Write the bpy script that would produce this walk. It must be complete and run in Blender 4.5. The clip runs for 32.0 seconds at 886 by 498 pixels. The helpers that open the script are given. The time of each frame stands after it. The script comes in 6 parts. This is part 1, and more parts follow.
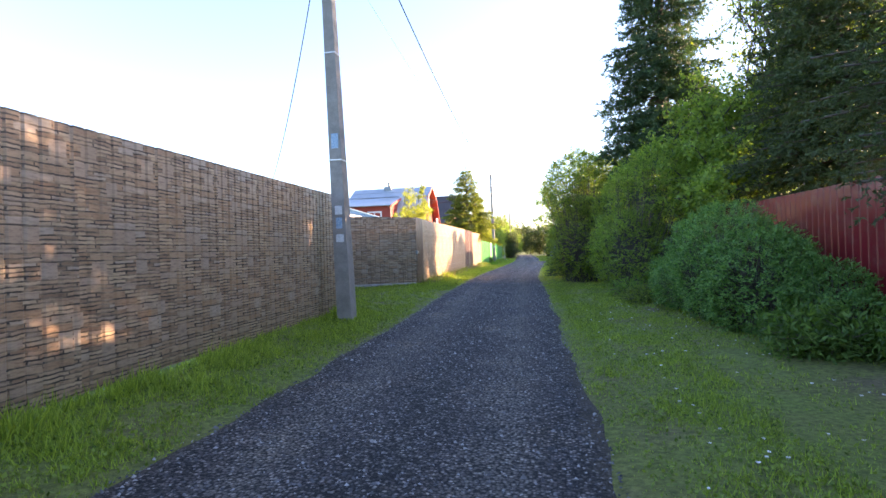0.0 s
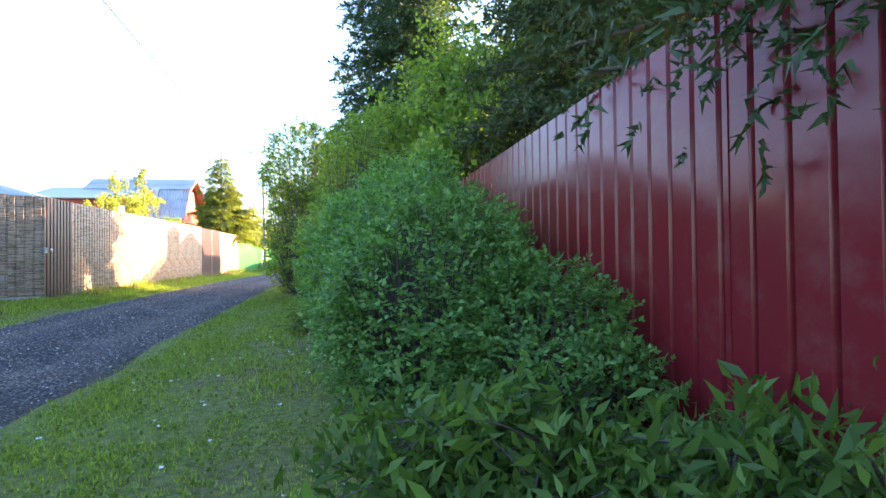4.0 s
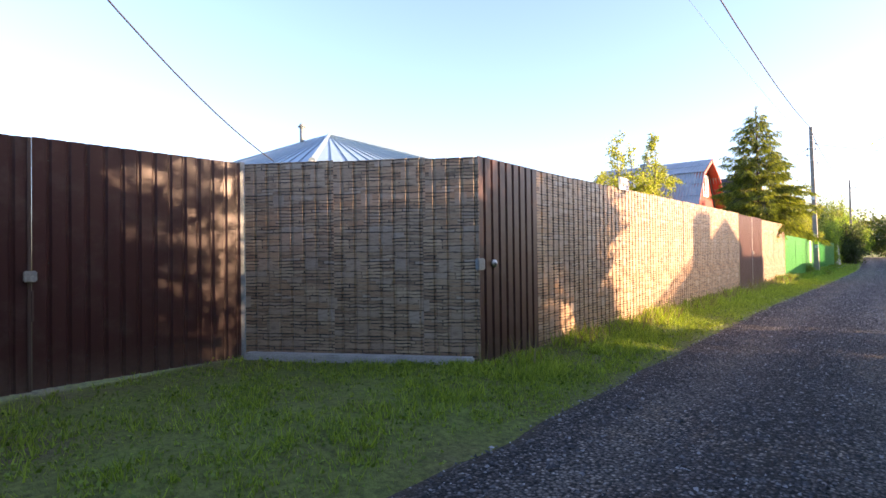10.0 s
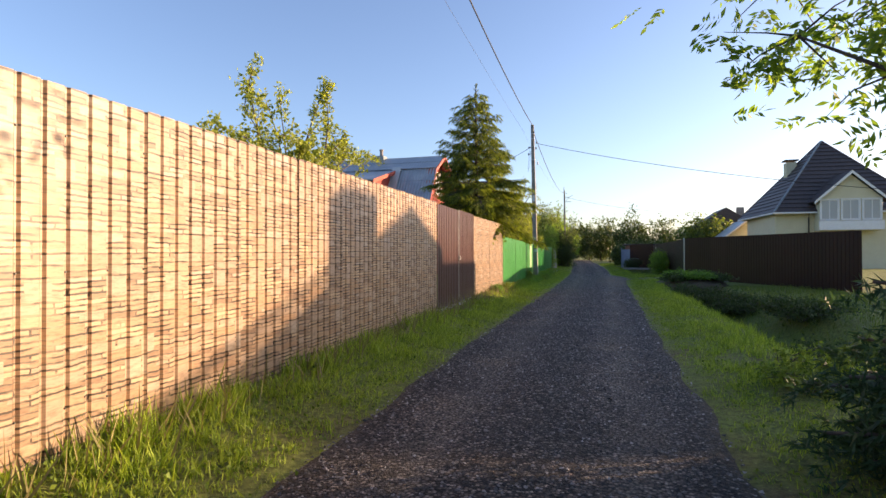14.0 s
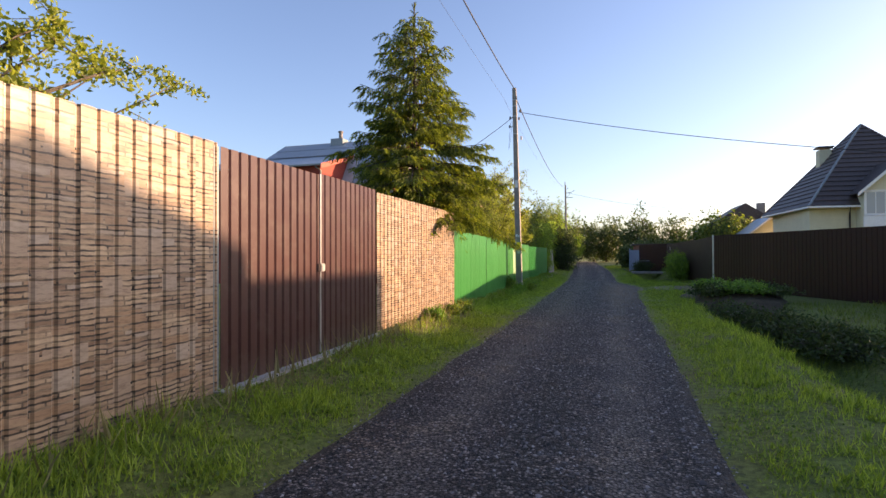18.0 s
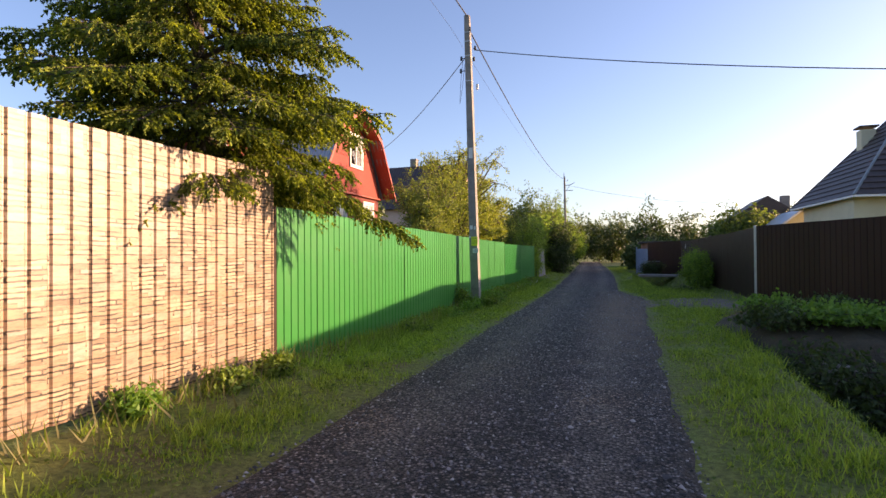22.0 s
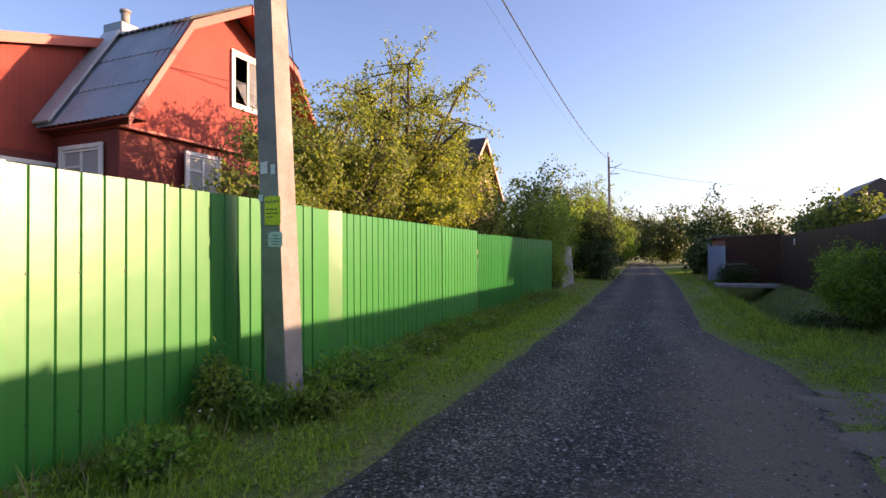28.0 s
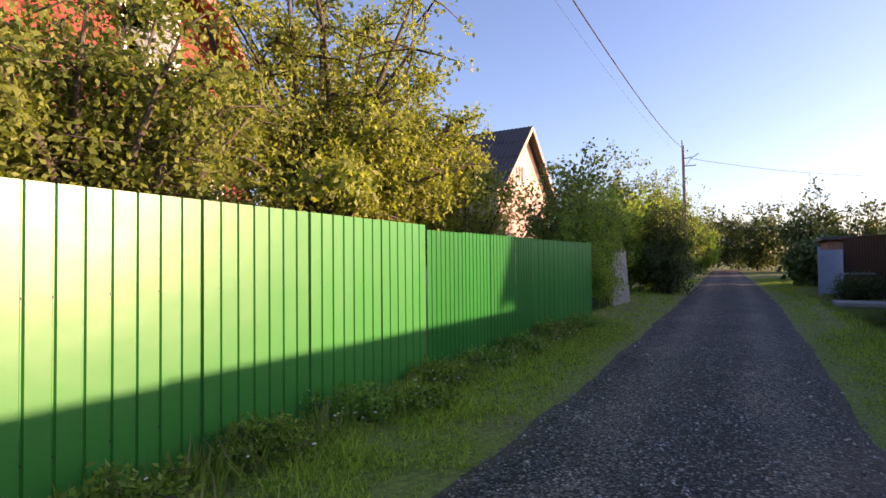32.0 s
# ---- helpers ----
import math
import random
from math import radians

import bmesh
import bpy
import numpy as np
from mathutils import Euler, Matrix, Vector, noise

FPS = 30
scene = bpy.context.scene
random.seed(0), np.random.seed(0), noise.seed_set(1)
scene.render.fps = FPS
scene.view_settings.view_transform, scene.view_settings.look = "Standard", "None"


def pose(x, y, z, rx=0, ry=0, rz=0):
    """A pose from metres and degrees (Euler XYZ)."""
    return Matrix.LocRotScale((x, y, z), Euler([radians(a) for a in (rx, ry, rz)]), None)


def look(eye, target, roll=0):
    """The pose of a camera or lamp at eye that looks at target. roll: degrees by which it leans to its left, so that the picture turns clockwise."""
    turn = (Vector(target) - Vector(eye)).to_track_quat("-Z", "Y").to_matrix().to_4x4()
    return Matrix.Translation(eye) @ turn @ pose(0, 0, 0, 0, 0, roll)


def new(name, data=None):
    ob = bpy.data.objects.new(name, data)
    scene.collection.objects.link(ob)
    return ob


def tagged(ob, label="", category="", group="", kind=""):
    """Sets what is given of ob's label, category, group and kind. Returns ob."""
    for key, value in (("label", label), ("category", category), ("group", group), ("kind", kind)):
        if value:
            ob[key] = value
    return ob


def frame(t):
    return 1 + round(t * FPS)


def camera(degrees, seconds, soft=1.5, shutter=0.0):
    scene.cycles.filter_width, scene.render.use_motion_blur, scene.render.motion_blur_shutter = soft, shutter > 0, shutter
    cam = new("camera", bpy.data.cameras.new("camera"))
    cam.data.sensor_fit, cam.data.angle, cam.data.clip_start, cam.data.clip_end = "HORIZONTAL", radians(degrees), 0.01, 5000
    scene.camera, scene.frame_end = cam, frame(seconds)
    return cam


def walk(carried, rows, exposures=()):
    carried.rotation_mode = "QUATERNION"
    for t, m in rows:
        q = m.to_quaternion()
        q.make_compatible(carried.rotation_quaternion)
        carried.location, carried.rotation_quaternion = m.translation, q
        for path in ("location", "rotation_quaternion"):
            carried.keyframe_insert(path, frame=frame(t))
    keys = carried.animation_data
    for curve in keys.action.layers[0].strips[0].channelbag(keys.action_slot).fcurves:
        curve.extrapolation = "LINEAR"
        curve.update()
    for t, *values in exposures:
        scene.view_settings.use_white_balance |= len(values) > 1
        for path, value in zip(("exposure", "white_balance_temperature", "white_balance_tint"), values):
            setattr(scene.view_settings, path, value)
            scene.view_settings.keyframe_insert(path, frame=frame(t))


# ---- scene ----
cam = camera(78.0, 32.0)

PATH = [
    (0, (0.516, -0.496, 1.182), (0.122, 1.464, 1.195), -1.6),
    (0.5, (0.85, 0.443, 1.194), (0.491, 2.411, 1.21), -1.5),
    (1, (1.178, 1.325, 1.193), (0.868, 3.301, 1.209), -1.6),
    (1.5, (1.565, 2.048, 1.151), (1.363, 4.038, 1.167), -1.6),
    (2, (2.082, 2.712, 1.121), (2.018, 4.71, 1.137), -1.0),
    (2.5, (2.468, 3.248, 1.107), (2.588, 5.244, 1.135), -0.5),
    (4.5, (2.946, 4.594, 0.943), (3.238, 6.573, 0.974), -0.6),
    (5, (2.891, 5.0, 1.005), (2.898, 7.0, 1.017), -1.0),
    (5.5, (2.678, 5.549, 1.071), (2.132, 7.473, 1.08), -0.4),
    (6, (2.315, 6.323, 1.118), (1.497, 8.148, 1.129), -0.5),
    (6.5, (1.95, 7.173, 1.154), (0.909, 8.881, 1.165), -0.6),
    (7, (1.548, 7.915, 1.186), (0.414, 9.563, 1.199), -0.6),
    (7.5, (1.136, 8.633, 1.21), (-0.119, 10.191, 1.226), -0.6),
    (8, (0.761, 9.397, 1.241), (-0.521, 10.932, 1.262), -0.6),
    (8.5, (0.355, 10.173, 1.244), (-0.967, 11.674, 1.269), -0.7),
    (9, (-0.001, 10.977, 1.274), (-1.324, 12.477, 1.297), -0.6),
    (9.5, (-0.211, 11.847, 1.282), (-1.544, 13.338, 1.308), -0.7),
    (10, (-0.361, 12.658, 1.311), (-1.676, 14.164, 1.336), -0.7),
    (10.5, (-0.502, 13.545, 1.333), (-1.816, 15.052, 1.36), -0.7),
    (11, (-0.662, 14.498, 1.336), (-1.944, 16.033, 1.358), -0.6),
    (11.5, (-0.788, 15.507, 1.38), (-2.036, 17.069, 1.388), 0.0),
    (12, (-0.862, 16.486, 1.433), (-1.99, 18.137, 1.444), -0.1),
    (12.5, (-0.865, 17.354, 1.44), (-1.739, 19.153, 1.448), 0.4),
    (13, (-0.932, 18.105, 1.405), (-1.515, 20.018, 1.434), 0.0),
    (13.5, (-1.0, 19.005, 1.384), (-1.574, 20.921, 1.403), 0.0),
    (15.5, (-0.892, 22.488, 1.397), (-1.511, 24.39, 1.421), -0.4),
    (16, (-0.88, 23.374, 1.421), (-1.486, 25.28, 1.444), -0.4),
    (16.5, (-0.884, 24.294, 1.421), (-1.512, 26.193, 1.445), -0.4),
    (17, (-0.876, 25.162, 1.422), (-1.502, 27.061, 1.447), -0.4),
    (17.5, (-0.874, 26.017, 1.419), (-1.489, 27.919, 1.443), -0.4),
    (18, (-0.971, 26.826, 1.439), (-1.572, 28.733, 1.462), -0.2),
    (18.5, (-1.069, 27.7, 1.467), (-1.721, 29.591, 1.487), -0.2),
    (19, (-1.117, 28.569, 1.453), (-1.79, 30.452, 1.477), -0.3),
    (19.5, (-1.062, 29.481, 1.465), (-1.751, 31.359, 1.483), -0.3),
    (20, (-0.948, 30.379, 1.446), (-1.622, 32.262, 1.466), -0.4),
    (20.5, (-0.872, 31.229, 1.458), (-1.535, 33.116, 1.48), -0.4),
    (21, (-0.789, 32.122, 1.459), (-1.427, 34.018, 1.481), -0.4),
    (21.5, (-0.741, 33.035, 1.444), (-1.375, 34.932, 1.467), -0.5),
    (22, (-0.712, 33.892, 1.436), (-1.339, 35.792, 1.46), -0.4),
    (22.5, (-0.707, 34.769, 1.425), (-1.335, 36.668, 1.444), -0.3),
    (23, (-0.73, 35.671, 1.405), (-1.355, 37.57, 1.425), -0.3),
    (23.5, (-0.701, 36.523, 1.38), (-1.329, 38.421, 1.402), -0.4),
    (24, (-0.738, 37.296, 1.408), (-1.383, 39.189, 1.435), -0.7),
    (25, (-0.791, 39.017, 1.421), (-1.488, 40.892, 1.449), -0.6),
    (25.5, (-0.806, 39.937, 1.4), (-1.514, 41.807, 1.425), -0.4),
    (27.5, (-1.243, 43.863, 1.425), (-2.007, 45.711, 1.444), -0.0),
    (28, (-1.315, 44.778, 1.415), (-2.102, 46.616, 1.439), -0.3),
    (29, (-1.41, 46.452, 1.434), (-2.197, 48.29, 1.459), -0.5),
    (30, (-1.29, 47.917, 1.409), (-2.081, 49.754, 1.437), -0.8),
    (31, (-1.337, 49.194, 1.431), (-2.172, 51.011, 1.458), -0.3),
    (32, (-1.594, 50.29, 1.457), (-2.611, 52.012, 1.509), -0.6),
]

EXPO = [(0.0, 2.95, 7450, 30), (1.0, 3.05, 7450, 30), (2.0, 3.22, 7400, 28), (4.8, 3.55, 7200, 24), (6.0, 3.15, 7350, 27), (7.0, 2.82, 7500, 30), (9.0, 2.48, 7700, 32), (11.0, 2.33, 7750, 32), (12.0, 1.92, 7550, 26), (13.0, 1.6, 7350, 24), (15.0, 1.4, 7750, 27), (17.0, 1.45, 7750, 29), (20.0, 1.42, 7750, 30), (25.0, 1.4, 7650, 36), (28.0, 1.48, 7600, 38), (32.0, 1.55, 7550, 39)]
walk(cam, [(t, look(eye, target, roll)) for t, eye, target, roll in PATH], EXPO)

# ---- light: low sun from ahead and to the side, clear sky ----
SUN_AZ, SUN_EL = 62.0, 9.5
world = bpy.data.worlds.new("world")
scene.world = world
world.use_nodes = True
wn = world.node_tree.nodes
wl = world.node_tree.links
sky = wn.new("ShaderNodeTexSky")
sky.sky_type = "NISHITA"
sky.sun_disc = False
sky.sun_elevation = radians(SUN_EL)
sky.sun_rotation = radians(SUN_AZ)
sky.air_density, sky.dust_density, sky.ozone_density = 0.9, 1.4, 3.2
wl.new(sky.outputs[0], wn["Background"].inputs[0])
wn["Background"].inputs[1].default_value = 0.15
sun = new("sun", bpy.data.lights.new("sun", "SUN"))
sun.data.energy, sun.data.angle, sun.data.color = 4.0, radians(0.55), (1.0, 0.77, 0.49)
sdir = Vector((math.sin(radians(SUN_AZ)) * math.cos(radians(SUN_EL)), math.cos(radians(SUN_AZ)) * math.cos(radians(SUN_EL)), math.sin(radians(SUN_EL))))
sun.matrix_world = look(tuple(sdir * 60), (0, 0, 0))


# ---- materials ----
def material(name, rough=0.8, metal=0.0, base=(0.5, 0.5, 0.5)):
    m = bpy.data.materials.new(name)
    m.use_nodes = True
    b = m.node_tree.nodes["Principled BSDF"]
    b.inputs["Base Color"].default_value = (*base, 1)
    b.inputs["Roughness"].default_value = rough
    b.inputs["Metallic"].default_value = metal
    return m, m.node_tree.nodes, m.node_tree.links, b


def ramp(n, stops):
    r = n.new("ShaderNodeValToRGB")
    while len(r.color_ramp.elements) < len(stops):
        r.color_ramp.elements.new(0.5)
    for e, (p, c) in zip(r.color_ramp.elements, stops):
        e.position, e.color = p, (*c, 1)
    return r


def noise_tex(n, l, scale, detail=4, rough=0.6, vec=None):
    t = n.new("ShaderNodeTexNoise")
    t.inputs["Scale"].default_value, t.inputs["Detail"].default_value, t.inputs["Roughness"].default_value = scale, detail, rough
    if vec:
        l.new(vec, t.inputs["Vector"])
    return t


def mix(n, l, fac, a, b, mode="MIX"):
    m = n.new("ShaderNodeMix")
    m.data_type, m.blend_type = "RGBA", mode
    for i, v in ((0, fac), (6, a), (7, b)):
        if isinstance(v, (int, float)):
            m.inputs[i].default_value = v
        elif isinstance(v, tuple):
            m.inputs[i].default_value = (*v, 1)
        else:
            l.new(v, m.inputs[i])
    return m.outputs[2]


def bump(n, l, b, height, strength, dist):
    k = n.new("ShaderNodeBump")
    k.inputs["Strength"].default_value, k.inputs["Distance"].default_value = strength, dist
    l.new(height, k.inputs["Height"])
    l.new(k.outputs[0], b.inputs["Normal"])


def coords(n, kind="Object"):
    return n.new("ShaderNodeTexCoord").outputs[kind]


def mottled(name, c1, c2, scale, rough=0.8, metal=0.0, strength=0.3, dist=0.004, fine=60.0, spec=None):
    """Two-scale mottling of one surface: broad stains and fine grain, with relief."""
    m, n, l, b = material(name, rough, metal)
    v = coords(n)
    a, f = noise_tex(n, l, scale, 5, 0.65, v), noise_tex(n, l, fine, 3, 0.6, v)
    r = ramp(n, [(0.3, c1), (0.7, c2)])
    l.new(a.outputs[0], r.inputs[0])
    g = ramp(n, [(0.3, (0.75, 0.75, 0.75)), (0.7, (1.15, 1.15, 1.15))])
    l.new(f.outputs[0], g.inputs[0])
    l.new(mix(n, l, 1.0, r.outputs[0], g.outputs[0], "MULTIPLY"), b.inputs["Base Color"])
    if strength:
        bump(n, l, b, f.outputs[0], strength, dist)
    if spec is not None:
        b.inputs["Specular IOR Level"].default_value = spec
    return m


def painted_sheet(name, c1, c2, rough=0.35, spec=0.5, dirt=(0.2, 0.17, 0.13), soiled=1.0):
    """Coated steel sheet: even paint, faint fading between sheets, dust and splashes near the ground."""
    m, n, l, b = material(name, rough)
    b.inputs["Specular IOR Level"].default_value = spec
    uv = coords(n, "UV")
    info = n.new("ShaderNodeObjectInfo")
    fade = mix(n, l, info.outputs["Random"], c1, c2)
    st = noise_tex(n, l, 3.0, 6, 0.7, uv)
    sr = ramp(n, [(0.5, (0, 0, 0)), (0.8, (0.25 * soiled, 0.25 * soiled, 0.25 * soiled))])
    l.new(st.outputs[0], sr.inputs[0])
    sep = n.new("ShaderNodeSeparateXYZ")
    l.new(uv, sep.inputs[0])
    low = n.new("ShaderNodeMapRange")
    low.inputs[1].default_value, low.inputs[2].default_value, low.inputs[3].default_value, low.inputs[4].default_value = 0.0, 0.3, 0.45 * soiled, 0.0
    l.new(sep.outputs[1], low.inputs[0])
    sp = noise_tex(n, l, 25.0, 4, 0.7, uv)
    mm = n.new("ShaderNodeMath")
    mm.operation = "MULTIPLY"
    l.new(low.outputs[0], mm.inputs[0])
    l.new(sp.outputs[0], mm.inputs[1])
    c = mix(n, l, sr.outputs[0], fade, dirt)
    l.new(mix(n, l, mm.outputs[0], c, dirt), b.inputs["Base Color"])
    rr = n.new("ShaderNodeMapRange")
    rr.inputs[3].default_value, rr.inputs[4].default_value = rough - 0.05, rough + 0.10
    l.new(st.outputs[0], rr.inputs[0])
    l.new(rr.outputs[0], b.inputs["Roughness"])
    wob = noise_tex(n, l, 2.2, 2, 0.5, uv)
    bump(n, l, b, wob.outputs[0], 0.25, 0.02)
    return m


def stone_print(name):
    """Steel sheet printed with dry-laid slate: thin courses of uneven stones with some square blocks."""
    m, n, l, b = material(name, 0.42)
    uv = coords(n, "UV")
    wob = noise_tex(n, l, 6.0, 5, 0.6, uv)
    sub = n.new("ShaderNodeVectorMath")
    sub.operation = "MULTIPLY_ADD"
    l.new(wob.outputs[1], sub.inputs[0])
    sub.inputs[1].default_value = (0.05, 0.034, 0)
    l.new(uv, sub.inputs[2])
    vec = sub.outputs[0]

    def courses(w, h, mort, off, sq):
        t = n.new("ShaderNodeTexBrick")
        t.offset, t.squash, t.squash_frequency, t.offset_frequency = off, sq, 3, 2
        t.inputs["Color1"].default_value, t.inputs["Color2"].default_value, t.inputs["Mortar"].default_value = (0, 0, 0, 1), (1, 1, 1, 1), (0.5, 0.5, 0.5, 1)
        t.inputs["Scale"].default_value, t.inputs["Mortar Size"].default_value, t.inputs["Mortar Smooth"].default_value = 1.0, mort, 0.3
        t.inputs["Brick Width"].default_value, t.inputs["Row Height"].default_value = w, h
        l.new(vec, t.inputs["Vector"])
        return t

    # thin courses of long stones, runs of doubled courses, and a few square blocks among them
    a, d, c = courses(0.24, 0.037, 0.008, 0.37, 1.6), courses(0.3, 0.074, 0.0095, 0.43, 0.7), courses(0.19, 0.148, 0.010, 0.5, 0.8)

    def over(t, limit):
        p = n.new("ShaderNodeMath")
        p.operation = "GREATER_THAN"
        p.inputs[1].default_value = limit
        l.new(t.outputs[0], p.inputs[0])
        return p.outputs[0]

    pd, pc = over(d, 0.64), over(c, 0.84)
    tone = mix(n, l, pc, mix(n, l, pd, a.outputs[0], d.outputs[0]), c.outputs[0])
    joint = mix(n, l, pc, mix(n, l, pd, a.outputs[1], d.outputs[1]), c.outputs[1])
    tr = ramp(n, [(0.0, (0.22, 0.13, 0.082)), (0.3, (0.355, 0.238, 0.155)), (0.55, (0.455, 0.335, 0.228)), (0.78, (0.325, 0.202, 0.124)), (1.0, (0.385, 0.32, 0.262))])
    l.new(tone, tr.inputs[0])
    streak = n.new("ShaderNodeVectorMath")
    streak.operation = "MULTIPLY"
    streak.inputs[1].default_value = (9.0, 40.0, 0)
    l.new(vec, streak.inputs[0])
    g = noise_tex(n, l, 1.0, 6, 0.75, streak.outputs[0])
    gr = ramp(n, [(0.3, (0.48, 0.44, 0.42)), (0.50, (1.0, 1.0, 1.0)), (0.72, (1.25, 1.24, 1.22))])
    l.new(g.outputs[0], gr.inputs[0])
    big = noise_tex(n, l, 1.1, 3, 0.5, uv)
    br = ramp(n, [(0.35, (0.88, 0.86, 0.86)), (0.65, (1.07, 1.05, 1.0))])
    l.new(big.outputs[0], br.inputs[0])
    col = mix(n, l, 1.0, tr.outputs[0], gr.outputs[0], "MULTIPLY")
    col = mix(n, l, 1.0, col, br.outputs[0], "MULTIPLY")
    jn = noise_tex(n, l, 5.0, 3, 0.6, streak.outputs[0])
    jn.inputs["Scale"].default_value = 0.45
    jr = ramp(n, [(0.40, (0.38, 0.38, 0.38)), (0.56, (1, 1, 1))])
    l.new(jn.outputs[0], jr.inputs[0])
    jm = mix(n, l, 1.0, joint, jr.outputs[0], "MULTIPLY")
    l.new(mix(n, l, jm, col, (0.032, 0.021, 0.016)), b.inputs["Base Color"])
    return m


def leafy(name, c1, c2, trans=0.35, rough=0.55):
    """Leaves: tint varies leaf by leaf, light passes through."""
    m, n, l, b = material(name, rough)
    geo = n.new("ShaderNodeNewGeometry")
    r = ramp(n, [(0.0, c1), (1.0, c2)])
    l.new(geo.outputs["Random Per Island"], r.inputs[0])
    l.new(r.outputs[0], b.inputs["Base Color"])
    b.inputs["Specular IOR Level"].default_value = 0.35
    t = n.new("ShaderNodeBsdfTranslucent")
    tint = mix(n, l, 1.0, r.outputs[0], (1.5, 1.5, 0.7), "MULTIPLY")
    l.new(tint, t.inputs[0])
    mx = n.new("ShaderNodeMixShader")
    mx.inputs[0].default_value = trans
    out = n["Material Output"]
    l.new(b.outputs[0], mx.inputs[1])
    l.new(t.outputs[0], mx.inputs[2])
    l.new(mx.outputs[0], out.inputs[0])
    return m


M_STONE = stone_print("stone_print")
M_BROWN = painted_sheet("brown_sheet", (0.050, 0.0158, 0.0142), (0.059, 0.0188, 0.0165), 0.36, 0.42)
M_GREEN = painted_sheet("green_sheet", (0.003, 0.18, 0.024), (0.005, 0.20, 0.028), 0.36, 0.6, (0.05, 0.13, 0.04), 0.4)
M_GREEND = painted_sheet("deep_green_sheet", (0.002, 0.14, 0.022), (0.003, 0.155, 0.025), 0.34, 0.2, (0.05, 0.10, 0.04), 0.4)
M_RED = painted_sheet("red_sheet", (0.16, 0.012, 0.016), (0.18, 0.014, 0.018), 0.17, 0.32)
M_DBROWN = painted_sheet("dark_brown_sheet", (0.029, 0.0115, 0.0095), (0.038, 0.015, 0.0125), 0.45, 0.18, (0.05, 0.034, 0.028), 0.5)
M_BACK = mottled("sheet_back", (0.42, 0.43, 0.44), (0.5, 0.51, 0.52), 3, 0.45, 0.0, 0.0)
M_STEEL = mottled("grey_steel", (0.17, 0.215, 0.23), (0.24, 0.28, 0.29), 6, 0.45, 0.1, 0.1)
M_CONC = mottled("concrete", (0.20, 0.185, 0.165), (0.33, 0.305, 0.275), 3.5, 0.9, 0.0, 0.5, 0.006, 90)
M_BARK = mottled("bark", (0.06, 0.048, 0.036), (0.12, 0.10, 0.08), 8, 0.95, 0.0, 0.8, 0.02, 30)


# ---- mesh helpers ----
def mesh_of(name, verts, faces, uvs=None, smooth=False):
    me = bpy.data.meshes.new(name)
    me.from_pydata(verts if isinstance(verts, list) else np.asarray(verts).tolist(), [], faces if isinstance(faces, list) else np.asarray(faces).tolist())
    if uvs is not None:
        lay = me.uv_layers.new(name="uv")
        idx = np.empty(len(me.loops), int)
        me.loops.foreach_get("vertex_index", idx)
        lay.data.foreach_set("uv", np.asarray(uvs, float)[idx].ravel())
    if smooth:
        me.shade_smooth()
    return me


def part(name, me, mat, parent=None, label="", m=None):
    """One mesh object, a part of its parent; me is a mesh or a bmesh."""
    if isinstance(me, bmesh.types.BMesh):
        bm, me = me, bpy.data.meshes.new(name)
        bm.to_mesh(me)
        bm.free()
    if mat and not me.materials:
        me.materials.append(mat)
    ob = new(name, me)
    ob.parent = parent
    if m is not None:
        ob.matrix_basis = m
    if label:
        tagged(ob, label)
    return ob


def thing(name, label, category, m=None, group="", kind=""):
    ob = new(name)
    if m is not None:
        ob.matrix_basis = m
    return tagged(ob, label, category, group, kind)


def box(sx, sy, sz, x=0, y=0, z=0, bev=0.006, seg=1):
    """A box bmesh with its base centre at x, y, z and bevelled edges."""
    bm = bmesh.new()
    bmesh.ops.create_cube(bm, size=1, matrix=Matrix.Translation((x, y, z + sz / 2)) @ Matrix.Diagonal((sx, sy, sz, 1)))
    if bev:
        bmesh.ops.bevel(bm, geom=bm.edges[:], offset=min(bev, min(sx, sy, sz) * 0.4), segments=seg, affect="EDGES")
    return bm


def tube(points, radii, sides=6):
    """Vertices and faces of a tapered tube along points."""
    pts = [Vector(p) for p in points]
    vs, fs = [], []
    for i, p in enumerate(pts):
        d = (pts[min(i + 1, len(pts) - 1)] - pts[max(i - 1, 0)]).normalized()
        u = d.orthogonal().normalized()
        w = d.cross(u)
        for k in range(sides):
            a = 2 * math.pi * k / sides
            vs.append(tuple(p + (u * math.cos(a) + w * math.sin(a)) * radii[i]))
        if i:
            o = (i - 1) * sides
            fs += [(o + k, o + (k + 1) % sides, o + sides + (k + 1) % sides, o + sides + k) for k in range(sides)]
    n0 = len(vs) - sides
    fs += [tuple(range(sides - 1, -1, -1)), tuple(range(n0, n0 + sides))]
    return vs, fs


def join(pieces):
    vs, fs = [], []
    for v, f in pieces:
        o = len(vs)
        vs += v
        fs += [tuple(i + o for i in q) for q in f]
    return vs, fs


